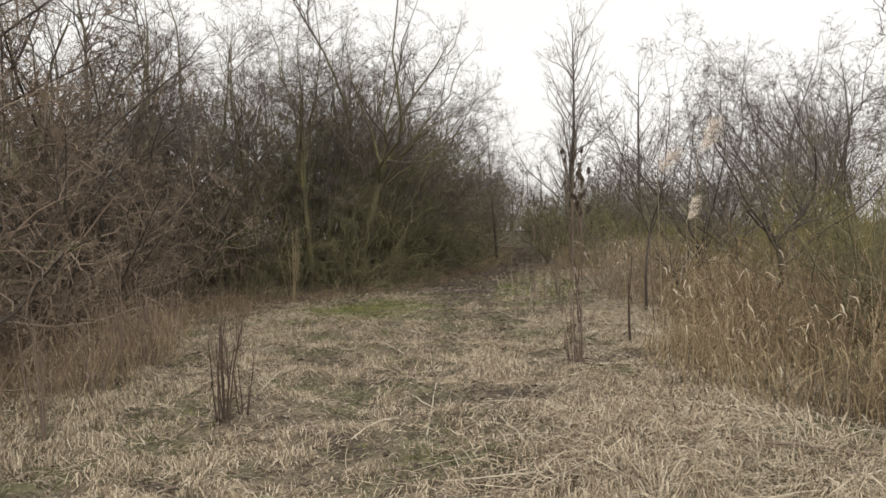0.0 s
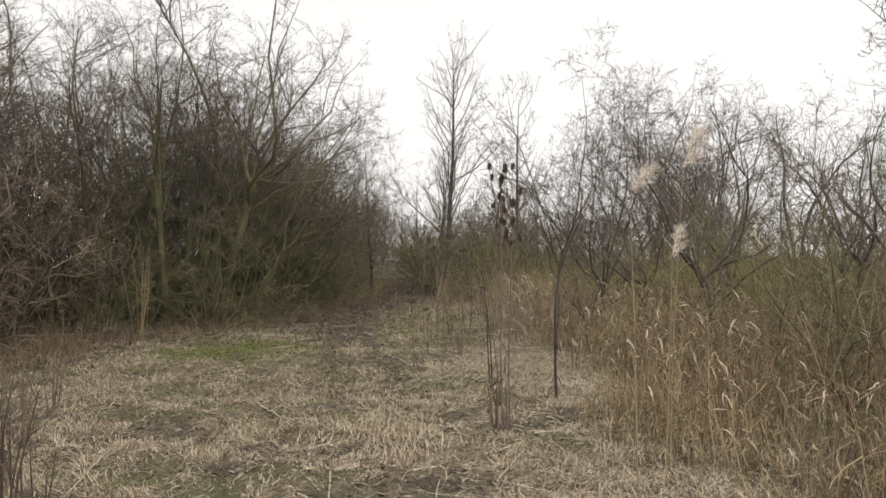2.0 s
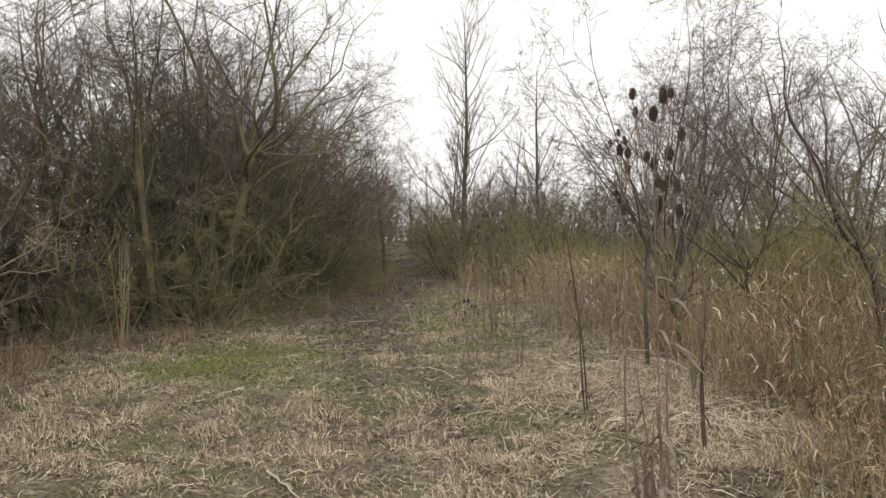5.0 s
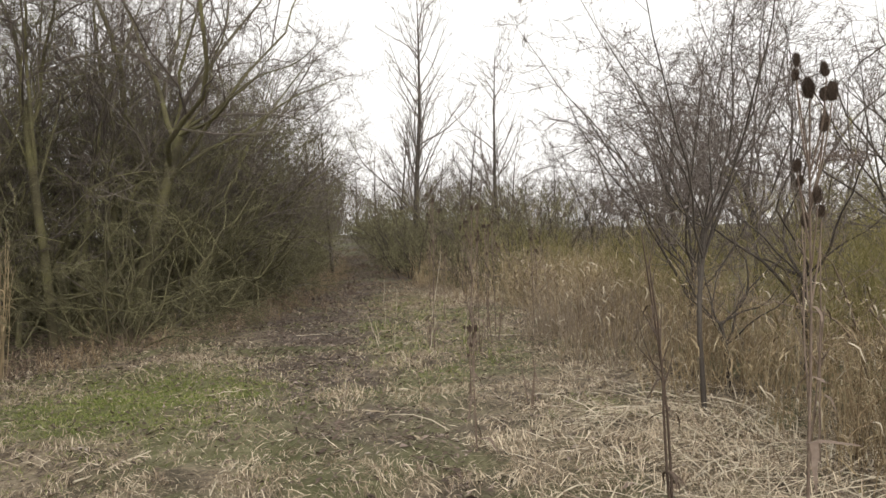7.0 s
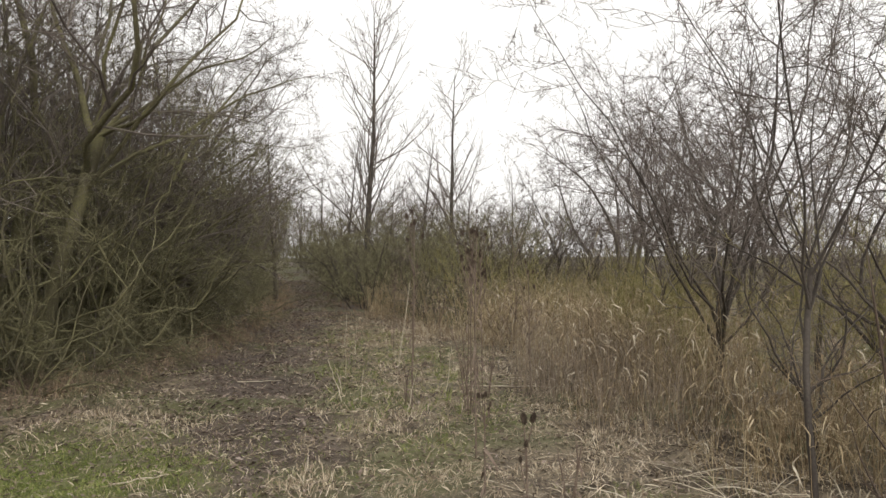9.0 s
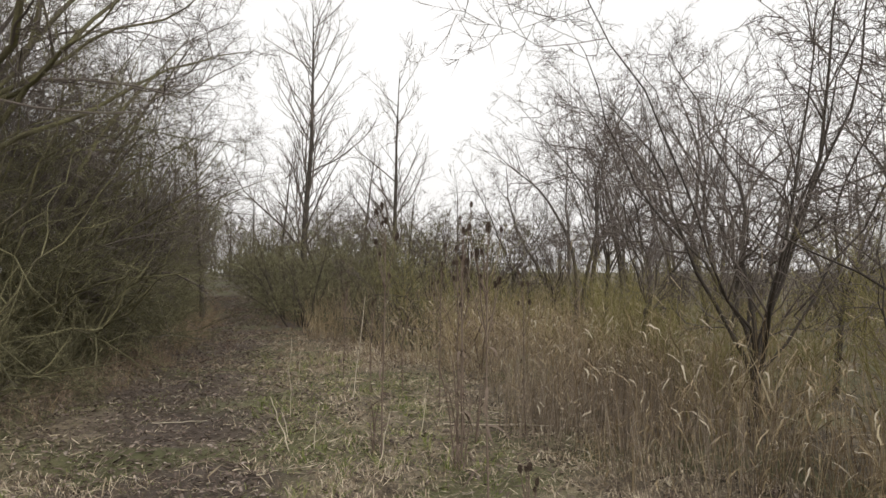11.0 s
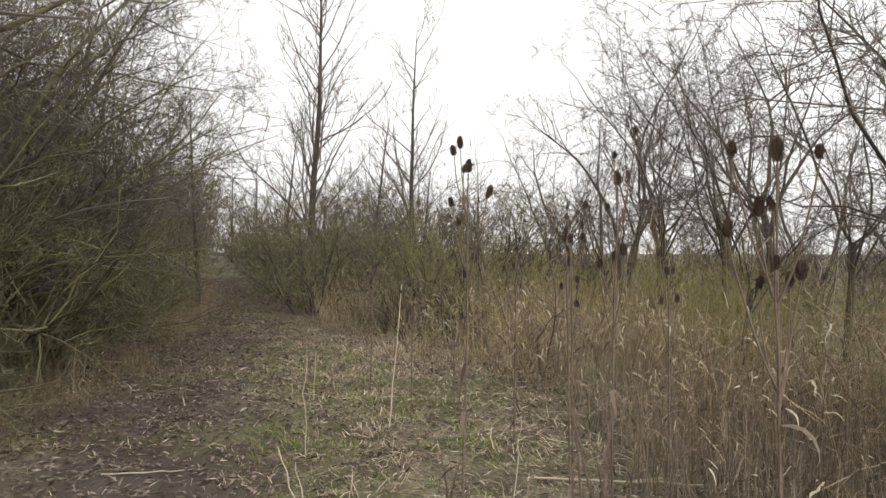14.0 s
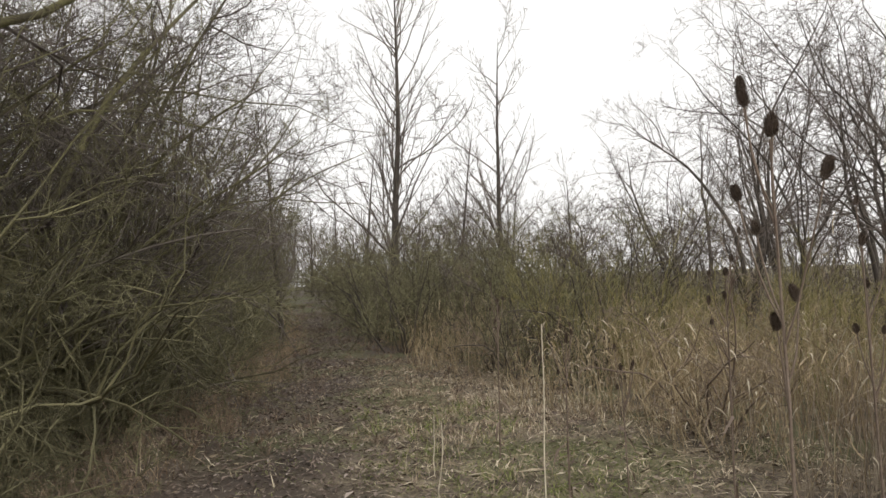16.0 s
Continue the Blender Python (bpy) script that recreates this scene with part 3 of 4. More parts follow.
def forked_tree(name, seed, mats, height=4.5, fork=0.8, radius=0.06, limbs=7, lean=0.9, levels=(11, 8, 8), aims=(), tilt=(0, 0), up=0.07, crook=0.13):
    """A short trunk that forks into curving limbs, with a round, twiggy crown. aims: more limbs, as ways with a length."""
    r = np.random.default_rng(seed)
    root = new(name)
    t, tr = stems(r, np.zeros((1, 3)), np.array([[*tilt, 1.0]]), fork, radius, 6, 0.05, 0.0, 0.75)
    part("trunk", mesh_from("trunk", *tubes(t, tr, 9, False), mats[0], True), root)
    h = np.arange(limbs) * 2.4 + r.uniform(0, 1)
    o = r.uniform(0.35, 1.0, limbs) * lean
    way = np.stack([np.cos(h) * o + tilt[0], np.sin(h) * o + tilt[1], np.ones(limbs)], 1)
    at = t[0, -1] - (t[0, -1] - t[0, -3]) * r.uniform(0.05, 0.9, (limbs, 1))
    length = (height - fork) * r.uniform(0.75, 1.1, limbs) * (1 + 0.18 * o)
    if aims:
        way = np.concatenate([way, [a[:3] for a in aims]])
        length = np.r_[length, [a[3] for a in aims]]
        at = np.concatenate([at, np.repeat(t[0, -1:], len(aims), 0)])
    p, q = stems(r, at, way, length, radius * 0.46 * r.uniform(0.55, 1.1, len(length)), 12, crook, up, 0.1)
    for i in range(len(p)):
        part("limb", mesh_from("limb", *tubes(p[i : i + 1], q[i : i + 1], 6), mats[0], True), root)
    a, b, c = levels
    crown_of(r, p, q, [
        dict(n=a, u0=0.12, ratio=0.4, ang=(0.45, 1.3), k=6, wob=0.33, up=0.03, rr=0.008),
        dict(n=b, u0=0.12, ratio=0.46, ang=(0.45, 1.25), k=4, wob=0.26, up=0.02, rr=0.009, least=0.003),
        dict(n=c, u0=0.1, ratio=0.42, ang=(0.4, 1.3), k=2, wob=0.2, up=0.03, rr=0.009, least=0.0023)], mats[1], root)
    return root


def stand_tree(seed, mats, height=8.0, count=3, lean=0.25, radius=0.075, low=0.3, dense=(13, 8, 7, 1)):
    """A taller multi-stemmed tree of the wood's edge."""
    r = np.random.default_rng(seed)
    root = new("bare_tree")
    base, way = ring(r, count, 0.15, lean)
    p, q = stems(r, base, way, height * r.uniform(0.8, 1.0, count), radius, 14, 0.1, 0.02, 0.08)
    for i in range(count):
        part("trunk", mesh_from("trunk", *tubes(p[i : i + 1], q[i : i + 1], 7), mats[0], True), root)
    a, b, c, d = dense
    crown_of(r, p, q, [
        dict(n=a, u0=low, ratio=0.36, ang=(0.4, 1.15), k=7, wob=0.2, up=0.04, rr=0.009),
        dict(n=b, u0=0.2, ratio=0.42, ang=(0.4, 1.0), k=4, wob=0.18, up=0.04, rr=0.010, least=0.004),
        dict(n=c, u0=0.15, ratio=0.5, ang=(0.4, 1.0), k=2, wob=0.15, up=0.04, rr=0.010, least=0.0032),
        dict(n=d, u0=0.2, ratio=0.6, ang=(0.35, 0.9), k=2, wob=0.15, up=0.04, rr=0.009, least=0.003)], mats[1], root)
    return root


rs = np.random.default_rng(21)
# low olive shrubs of the dark thicket
spots = [(left_edge(y) - 0.55 - 0.35 * rs.random(), y, 0.72) for y in np.arange(18.6, 44, 1.3)]
spots += [(left_edge(y) - 1.5 - 0.5 * rs.random(), y, 1.05) for y in np.arange(18.2, 34, 1.9)]
spots += [(left_edge(y) - 2.4 - 1.0 * rs.random(), y, 1.1) for y in np.arange(15.2, 34, 3.0)]
spots += [(-3.4, 18.0, 0.75), (-6.9, 15.4, 1.1), (-7.6, 18.2, 1.2)]
spots = [(x, y, s) for x, y, s in spots if not (-6.6 < x < -3.9 and 14.8 < y < 19.2)] + [(-5.4, 17.2, 0.9), (-4.9, 16.0, 0.6), (-6.2, 18.4, 1.1)]
for n in range(3):
    put(thicket_shrub(30 + n, (M_MOSS, M_OLIVE)), spots[n::3], "dense leafless shrub with olive mossy twigs", "shrub", "thicket along the track", rs)
# brown shrubs nearer the start
front = [(-5.6, 9.6, 1.3), (-6.0, 12.2, 1.25), (-7.2, 11.4, 1.4), (-6.2, 14.6, 1.2), (-4.9, 7.4, 1.25), (-4.3, 5.2, 1.15), (-6.4, 7.6, 1.4), (-7.8, 9.6, 1.6), (-4.6, 2.8, 1.2), (-7.6, 13.6, 1.4), (-5.6, 6.0, 1.4), (-5.3, 11.0, 0.9)]
for n in range(2):
    put(thicket_shrub(40 + n, (M_BARK, M_RUST), 3.3, 9, 0.55, (11, 8, 7), 0.03), front[n::2], "reddish-brown leafless shrub with fine twigs", "shrub", "brown shrubs", rs)
# round-crowned trees at the wood's edge
edge = [(-3.5, 18.8, 1.05), (-4.0, 21.0, 1.25), (-3.3, 22.4, 1.15), (-4.9, 23.8, 1.35), (-2.3, 33.5, 0.9), (-2.2, 38, 0.95), (-2.9, 20.0, 0.95), (-2.5, 23.0, 0.9), (-2.4, 26.6, 0.85), (-4.4, 25.2, 1.2), (-6.4, 21.4, 1.35), (-5.0, 18.4, 1.0), (-4.2, 28, 1.1), (-7.6, 10.6, 1.2), (-6.4, 6.8, 1.05), (-3.4, 21.6, 1.0), (-3.2, 25.4, 0.95), (-2.9, 28.6, 0.9), (-2.6, 32.0, 0.85), (-2.7, 36.5, 0.8), (-5.6, 19.8, 1.2), (-7.4, 17.4, 1.3), (-5.2, 23.5, 1.2), (-6.6, 13.4, 1.1), (-2.8, 41.5, 0.85), (-4.8, 30, 1.1), (-2.35, 24.4, 1.15), (-2.6, 27.2, 1.25), (-6.2, 16.9, 1.15)]
for n in range(2):
    put(forked_tree("hedge_tree", 46 + n, (M_MOSS, (M_OLIVE, M_TWIG)[n]), 5.4, 0.9, 0.055, 8, 0.95, (10, 9, 10), crook=0.27, up=0.05), edge[n::2], "leafless hedge tree with mossy limbs and a round crown", "tree", "trees at the edge of the wood", rs)
tall = [(-3.6, 24.6, 0.92), (-3.3, 29.5, 0.9), (-4.0, 21.8, 1.0), (-5.0, 20.6, 1.1), (-6.6, 19.0, 0.95), (-6.0, 24.0, 0.95), (-8.0, 15.4, 0.95), (-8.6, 20.0, 1.05), (-4.6, 27.6, 1.05), (-5.2, 33, 0.85), (-7.8, 25, 1.0), (-8.8, 12, 0.95), (-7.4, 8.4, 0.85), (-10.5, 16, 1.1), (-4.8, 38, 0.8), (-7.5, 30, 1.0), (-6.6, 5.6, 0.8), (-4.6, 45, 0.8), (-10, 23, 1.1), (-9.5, 8, 0.9), (-8, 36, 1), (-6.0, 21.6, 1.05), (-5.6, 26.4, 1.0), (-9.6, 18.6, 1.2)]
for n in range(3):
    put(stand_tree(50 + n, (M_MOSS, M_TWIG)), tall[n::3], "tall leafless tree with moss-green stems in the thicket", "tree", "trees in the thicket", rs)
# the mossy leaning tree whose limbs reach over the track, and a second one further on
put(forked_tree("leaning_tree", 90, (M_MOSS, M_TWIG), 8.4, 3.4, 0.11, 6, 0.7, (10, 8, 8), ((1.0, -0.2, 0.5, 3.0), (1.0, -0.4, 0.3, 2.8), (0.7, 0.3, 0.9, 3.2)), (0.12, -0.1), 0.04, 0.17), [(-3.6, 19.3, 1.0)], "leaning mossy tree with long bare limbs over the track", "tree", "", rs, turn=0)
put(forked_tree("leaning_tree", 91, (M_MOSS, M_TWIG), 5.6, 0.8, 0.1, 6, 0.8, (11, 8, 8), ((1.0, 0.7, 0.75, 3.0), (1.0, 0.2, 0.6, 2.6), (0.9, -0.6, 0.7, 2.4)), (0.3, 0.1), 0.03), [(-3.1, 23.4, 1.0)], "dark leaning tree with low spreading limbs in the thicket", "tree", "", rs, turn=0)
put(forked_tree("leaning_tree", 93, (M_MOSS, M_OLIVE), 4.4, 0.7, 0.1, 5, 0.8, (10, 8, 8), ((1.0, 0.1, 0.42, 2.6), (0.9, 0.5, 0.75, 2.6), (0.8, -0.6, 0.4, 2.2)), (0.1, 0), 0.03, 0.2), [(-3.6, 21.1, 1.0)], "dark mossy tree with low crooked limbs in the thicket", "tree", "", rs, turn=0)
put(forked_tree("forked_ash", 92, (M_MOSS, M_TWIG), 7.8, 3.6, 0.075, 6, 0.55, (13, 9, 8), crook=0.16), [(-4.5, 18.4, 1.0)], "tall mossy tree with upright bare limbs", "tree", "", rs)

# trees on the reed side
put(forked_tree("small_tree", 60, (M_BARK, M_TWIG), 4.6, 0.75, 0.06, 10, 0.8, (13, 9, 8), crook=0.18), [(4.45, 16.15, 1.0)], "small bare tree forking low into many dark limbs", "tree", "small trees in the reeds", rs)
put(forked_tree("small_tree", 63, (M_BARK, M_TWIG), 4.4, 1.55, 0.024, 6, 0.8, (9, 7, 6), ((-0.45, 0.1, 1.2, 1.9), (-0.9, 0.2, 0.5, 1.3)), (0, 0), 0.09), [(2.82, 12.45, 1.0)], "slender bare sapling with a straight trunk and long whips", "tree", "small trees in the reeds", rs, turn=0)
put(forked_tree("small_tree", 64, (M_BARK, M_TWIG), 3.7, 1.25, 0.05, 6, 1.0, (8, 6, 4), ((-1.0, -0.1, 0.25, 1.5), (0.9, 0.2, 0.3, 1.4)), (-0.04, 0), 0.05, 0.2), [(4.45, 10.8, 1.0), (4.6, 13.8, 0.9), (3.5, 13.3, 0.5), (6.3, 9.6, 1.0), (7.6, 13.2, 1.1)], "spreading bare tree with crooked limbs among reeds", "tree", "small trees in the reeds", rs, turn=0)
put(forked_tree("small_tree", 65, (M_BARK, M_TWIG), 4.6, 1.5, 0.05, 7, 0.9, (9, 8, 6), ((-1.13, -0.16, 0.62, 2.6),), crook=0.15), [(6.0, 13.7, 0.95), (7.0, 17.8, 0.95), (8.8, 15.6, 1.0), (6.2, 21, 0.65), (8.4, 21.5, 1.1), (7.0, 26, 0.9), (8.6, 24.5, 1.15), (9.4, 28, 1.5), (7.6, 30, 1.0), (11.2, 26, 1.6), (11, 32, 1.7), (6.2, 32, 0.8)], "bare bushy tree with fine dark twigs among reeds", "tree", "small trees in the reeds", rs, turn=0)

put(forked_tree("small_tree", 67, (M_BARK, M_TWIG), 4.4, 1.7, 0.07, 6, 0.55, (9, 7, 6), ((-0.5, 0.1, 1.0, 2.0),), (-0.06, 0), 0.05, 0.14), [(5.0, 6.9, 1.0)], "dark bare tree with crooked limbs beside the clearing", "tree", "small trees in the reeds", rs, turn=0)
put(forked_tree("small_tree", 68, (M_MOSS, M_OLIVE), 2.6, 0.25, 0.035, 9, 1.0, (9, 8, 7), (), (0, 0), 0.03, 0.15), [(4.3, 7.8, 0.95), (5.2, 9.4, 0.7), (3.7, 9.0, 0.45), (5.4, 11.8, 0.7)], "low mossy bush with olive crooked stems", "shrub", "mossy bushes in the reeds", rs)


def osier(seed):
    r = np.random.default_rng(seed)
    root = new("osier_shrub")
    base, way = ring(r, 26, 0.7, 0.35)
    p, q = stems(r, base, way, r.uniform(0.8, 1.8, 26), 0.006, 5, 0.1, 0.02)
    for i in range(len(p)):
        part("shoot", mesh_from("shoot", *tubes(p[i : i + 1], q[i : i + 1], 4), M_OSIER), root)
    crown_of(r, p, q, [
        dict(n=9, u0=0.15, ratio=0.5, ang=(0.25, 0.9), k=3, wob=0.16, up=0.06, rr=0.008, least=0.0026),
        dict(n=6, u0=0.1, ratio=0.6, ang=(0.3, 1.0), k=2, wob=0.12, up=0.04, rr=0.008, least=0.0022)], M_OSIER, root)
    return root


spots = [(right_edge(y) + a + 1.2 * rs.random(), y + rs.uniform(-0.6, 0.6), rs.uniform(0.75, 1.35)) for a in (1.9, 3.2, 5.0, 7.6) for y in np.arange(13.5, 34, 2.2 + 0.15 * a)]
for n in range(2):
    put(osier(70 + n), spots[n::2], "yellow-green shrub of upright bare shoots behind reeds", "shrub", "yellow-green shrubs", rs)
# brown and grey brush among the reeds, darker towards the far track
brush = [(right_edge(y) + a + 1.0 * rs.random(), y + rs.uniform(-0.6, 0.6), rs.uniform(0.5, 0.72)) for a, y in [(0.9, 21.5), (1.0, 24), (0.6, 26), (2.6, 23), (4.2, 12.8), (2.2, 27.5), (4.5, 25), (6.5, 23.5), (5.2, 18.5), (8.5, 27), (4.0, 7.4), (1.5, 12.8)]]
put(thicket_shrub(43, (M_STALK, M_RUST), 2.9, 7, 0.5, (9, 7, 6), 0.04), brush, "grey-brown leafless brush among the reeds", "shrub", "brush in the reeds", rs)
far = [(2.15 - 0.025 * (y - 30) + 0.5 * rs.random(), y, 0.95) for y in np.arange(34, 62, 1.9)] + [(4.2 + 1.5 * rs.random(), y, 1.1) for y in np.arange(28, 56, 3)] + [(-2.2, 50, 1), (-2.2, 54, 1), (1.4, 54, 1), (1.0, 58, 1), (-2.6, 59, 1), (0.4, 64, 1), (-2.4, 65, 1)]
put(thicket_shrub(45, (M_BARK, M_OLIVE), 2.9, 7, 0.8, (9, 6, 6), 0.0, 2.2), far, "dark leafless shrub beside the far track", "shrub", "shrubs by the far track", rs)
hedge = [(x + rs.uniform(-0.6, 0.6), 47 + rs.uniform(-2, 8), rs.uniform(1.2, 1.7)) for x in np.arange(2.2, 12, 0.9)] + [(-2.2 - 2.2 * rs.random(), y, 1.5) for y in np.arange(46, 70, 2.4)] + [(x + rs.uniform(-1, 1), 40 + 0.1 * x + rs.uniform(-2, 8), rs.uniform(1.0, 1.5)) for x in np.arange(7, 46, 1.7)] + [(x + rs.uniform(-1, 1), 24 + rs.uniform(-5, 6), rs.uniform(0.9, 1.3)) for x in np.arange(11.5, 30, 1.8)] + [(3.5 + 1.1 * k + rs.uniform(-0.6, 0.6), 27 + 0.5 * k + rs.uniform(-2, 4), rs.uniform(0.75, 1.05)) for k in range(12)] + [(-9 - 1.5 * rs.random() - 3 * (k % 2), 7 + 1.6 * k, 1.2) for k in range(12)] + [(-6.4 - 1.2 * (k % 3) - rs.random(), 15.5 + 1.5 * k, 1.0) for k in range(9)] + [(-7.2 - rs.random(), 4 + 2 * k, 1.1) for k in range(5)] + [(-6.2 - 5 * rs.random(), 12.5 + 0.75 * k, rs.uniform(1.2, 1.7)) for k in range(26)] + [(-8.5 - 3 * rs.random(), 5 + 1.2 * k, 1.7) for k in range(6)]
hedge += [(x + rs.uniform(-0.6, 0.6), 74 + rs.uniform(-3, 10), rs.uniform(1.1, 1.6)) for x in np.arange(-9, 10, 0.8)]
put(thicket_shrub(44, (M_BARK, M_TWIG), 3.2, 6, 0.6, (8, 5, 4), 0.03, 2.8), hedge, "grey leafless thicket shrub in the distance", "shrub", "distant thicket", rs)


def poplar(seed, height, n=62, wide=0.32):
    """A slender tree with one straight stem and long ascending branches, the longest lowest."""
    r = np.random.default_rng(seed)
    root = new("poplar")
    p, q = stems(r, np.zeros((1, 3)), np.array([[0.0, 0, 1.0]]), height, 0.15 * height / 12, 16, 0.02, 0.0, 0.05)
    part("trunk", mesh_from("trunk", *tubes(p, q, 9), M_BARK, True), root)
    crown_of(r, p, q, [
        dict(n=n, u0=0.16, ratio=wide, ang=(0.55, 1.0), k=9, wob=0.12, up=0.08, rr=0.0085, u1=0.97),
        dict(n=7, u0=0.25, ratio=0.36, ang=(0.4, 0.9), k=4, wob=0.12, up=0.08, rr=0.012, least=0.008),
        dict(n=4, u0=0.25, ratio=0.5, ang=(0.3, 0.8), k=2, wob=0.1, up=0.06, rr=0.01, least=0.006)], M_TWIG, root)
    return root


put(poplar(80, 12.2), [(2.68, 39, 1.0)], "tall slender leafless poplar above the shrubs", "tree", "", rs)
put(poplar(81, 9.3, 36, 0.34), [(6.0, 38, 1.0), (4.9, 40, 0.72), (7.4, 42, 0.7), (-0.82, 34, 0.62), (-1.9, 40, 0.7), (9.2, 40, 0.6), (1.2, 49, 0.62), (0.2, 58, 0.7), (2.8, 54, 0.8), (4.4, 46, 0.6)], "slim young leafless tree with ascending branches", "tree", "young trees far along the track", rs)
group = [(9.6, 30, 0.78), (12.0, 36, 0.9), (14.2, 35, 0.95), (16.5, 38, 0.95), (12.5, 29, 0.8), (15.5, 30, 0.85), (19, 36, 1.0), (18.5, 29, 0.9), (12.0, 20.5, 0.7), (14.5, 23, 0.8)]
for n in range(2):
    put(stand_tree(55 + n, (M_BARK, M_TWIG), 8.6, 2, 0.45, 0.1, 0.28, (12, 8, 6, 2)), group[n::2], "grey leafless tree with forking limbs beyond the reeds", "tree", "trees beyond the reeds", rs)
line = [(x + rs.uniform(-1.5, 1.5), 52 + 0.2 * x + rs.uniform(-4, 6), rs.uniform(0.5, 0.85)) for x in np.arange(4, 60, 3.8)] + [(-x, 62 + rs.uniform(-4, 6), 1.0) for x in np.arange(4, 40, 4)] + [(x + rs.uniform(-0.8, 0.8), 78 + rs.uniform(-6, 14), rs.uniform(0.75, 1.05)) for x in np.arange(-16, 14, 1.5)]
put(stand_tree(62, (M_BARK, M_TWIG), 7.5, 3, 0.4, 0.09, 0.15, (9, 6, 4, 1)), line, "distant grey leafless tree in the far tree line", "tree", "far tree line", rs)
# withered leaves curling off the reeds
rw = np.random.default_rng(78)
n = 1500
y = rw.uniform(5.5, 25, n)
x = right_edge(y) + rw.gamma(1.6, 0.55, n) - 0.1
h = rw.uniform(0, 2 * np.pi, n)
length = rw.uniform(0.06, 0.2, n)
p, q = stems(rw, np.stack([x, y, rise(x, y) + rw.uniform(0.02, 1.15, n)], 1), np.stack([np.cos(h), np.sin(h), np.full(n, 0.5)], 1), length, 1, 6, 0.25, -0.45)
stuff("withered_reed_leaves", strips(p, np.array([[0.4, 1, 0.9, 0.7, 0.4, 0.1]]) * length[:, None] * 0.075, np.stack([-np.sin(h), np.cos(h), np.full(n, 0.3)], 1)), M_PALE, "bleached withered leaves curling off the reeds", "dead leaves")
# fuller scrub on both banks of the narrowing track
rb = np.random.default_rng(77)
bank = [(right_edge(y) + 0.75 + 0.5 * rb.random(), y, rb.uniform(0.5, 0.72)) for y in np.arange(24.5, 36, 1.25)] + [(right_edge(y) + 2.0 + 0.9 * rb.random(), y, rb.uniform(0.8, 1.05)) for y in np.arange(26, 40, 1.3)] + [(right_edge(y) + 3.3 + 1.2 * rb.random(), y, rb.uniform(0.9, 1.2)) for y in np.arange(27, 42, 1.7)]
put(thicket_shrub(47, (M_BARK, M_OLIVE), 2.5, 8, 0.6, (9, 7, 6), 0.02, 1.5), bank, "dark olive leafless shrub crowding the track", "shrub", "olive shrubs on the bank", rb)
screen = [(x + rb.uniform(-0.5, 0.5), 33 + rb.uniform(-2, 4) - 0.2 * x, rb.uniform(0.8, 1.1)) for x in np.arange(6, 24, 1.05)]
put(thicket_shrub(48, (M_BARK, M_TWIG), 3.0, 7, 0.6, (8, 6, 5), 0.03, 2.2), screen, "grey leafless scrub beyond the reeds", "shrub", "scrub beyond the reeds", rb)
put(forked_tree("hedge_tree", 48, (M_MOSS, M_TWIG), 5.2, 1.1, 0.055, 8, 0.8, (10, 9, 9), crook=0.2, up=0.05), [(-3.0, 24.2, 1.0), (-2.8, 25.8, 0.9), (-3.9, 26.4, 1.1), (-3.9, 22.8, 1.15), (-3.1, 27.6, 0.85), (-6.8, 15.2, 1.1), (-7.0, 18.0, 1.25), (-2.1, 30.2, 0.75), (-2.0, 33.6, 0.8), (-2.2, 37.5, 0.85), (-2.1, 43, 0.9), (-2.4, 47.5, 1.0), (3.6, 33.5, 0.75), (5.0, 36, 0.8)], "leafless hedge tree with fine brown twigs", "tree", "trees at the edge of the wood", rb)
put(stand_tree(58, (M_MOSS, M_TWIG)), [(-5.8, 17.6, 0.85), (-6.9, 14.2, 0.9), (-4.7, 19.6, 0.8), (-7.7, 11.6, 0.85)], "tall leafless tree with several mossy stems", "tree", "trees in the thicket", rb)

re = np.random.default_rng(91)
wall = [(1.75 - 0.02 * (y - 30) + 0.5 * re.random(), y, re.uniform(0.8, 1.0)) for y in np.arange(31, 45, 1.0)] + [(2.9 + 0.7 * re.random(), y, re.uniform(0.9, 1.1)) for y in np.arange(31, 42, 1.6)]
put(thicket_shrub(49, (M_BARK, M_OLIVE), 2.9, 7, 0.8, (9, 6, 6), 0.0, 2.0), wall, "dark leafless shrub beside the far track", "shrub", "shrubs by the far track", re)
put(thicket_shrub(42, (M_BARK, M_RUST), 3.3, 9, 0.55, (10, 8, 7), 0.03), [(-6.3, 10.2, 1.65), (-5.4, 4.4, 1.3), (-7.5, 8.4, 1.9)], "tall reddish-brown leafless shrub with fine twigs", "shrub", "brown shrubs", re)


# ---- teasels, stalks and sticks ----
def rod(rng, a, b, radius, k=6, wob=0.01, sides=6, taper=0.6):
    """A slightly crooked stick from a to b."""
    a, b = np.array(a, float), np.array(b, float)
    s = np.linspace(0, 1, k)[:, None]
    p = a * (1 - s) + b * s + rng.normal(0, wob, (k, 3)) * np.sin(np.pi * s)
    return tubes(p[None], radius * np.linspace(1, taper, k)[None], sides, False)


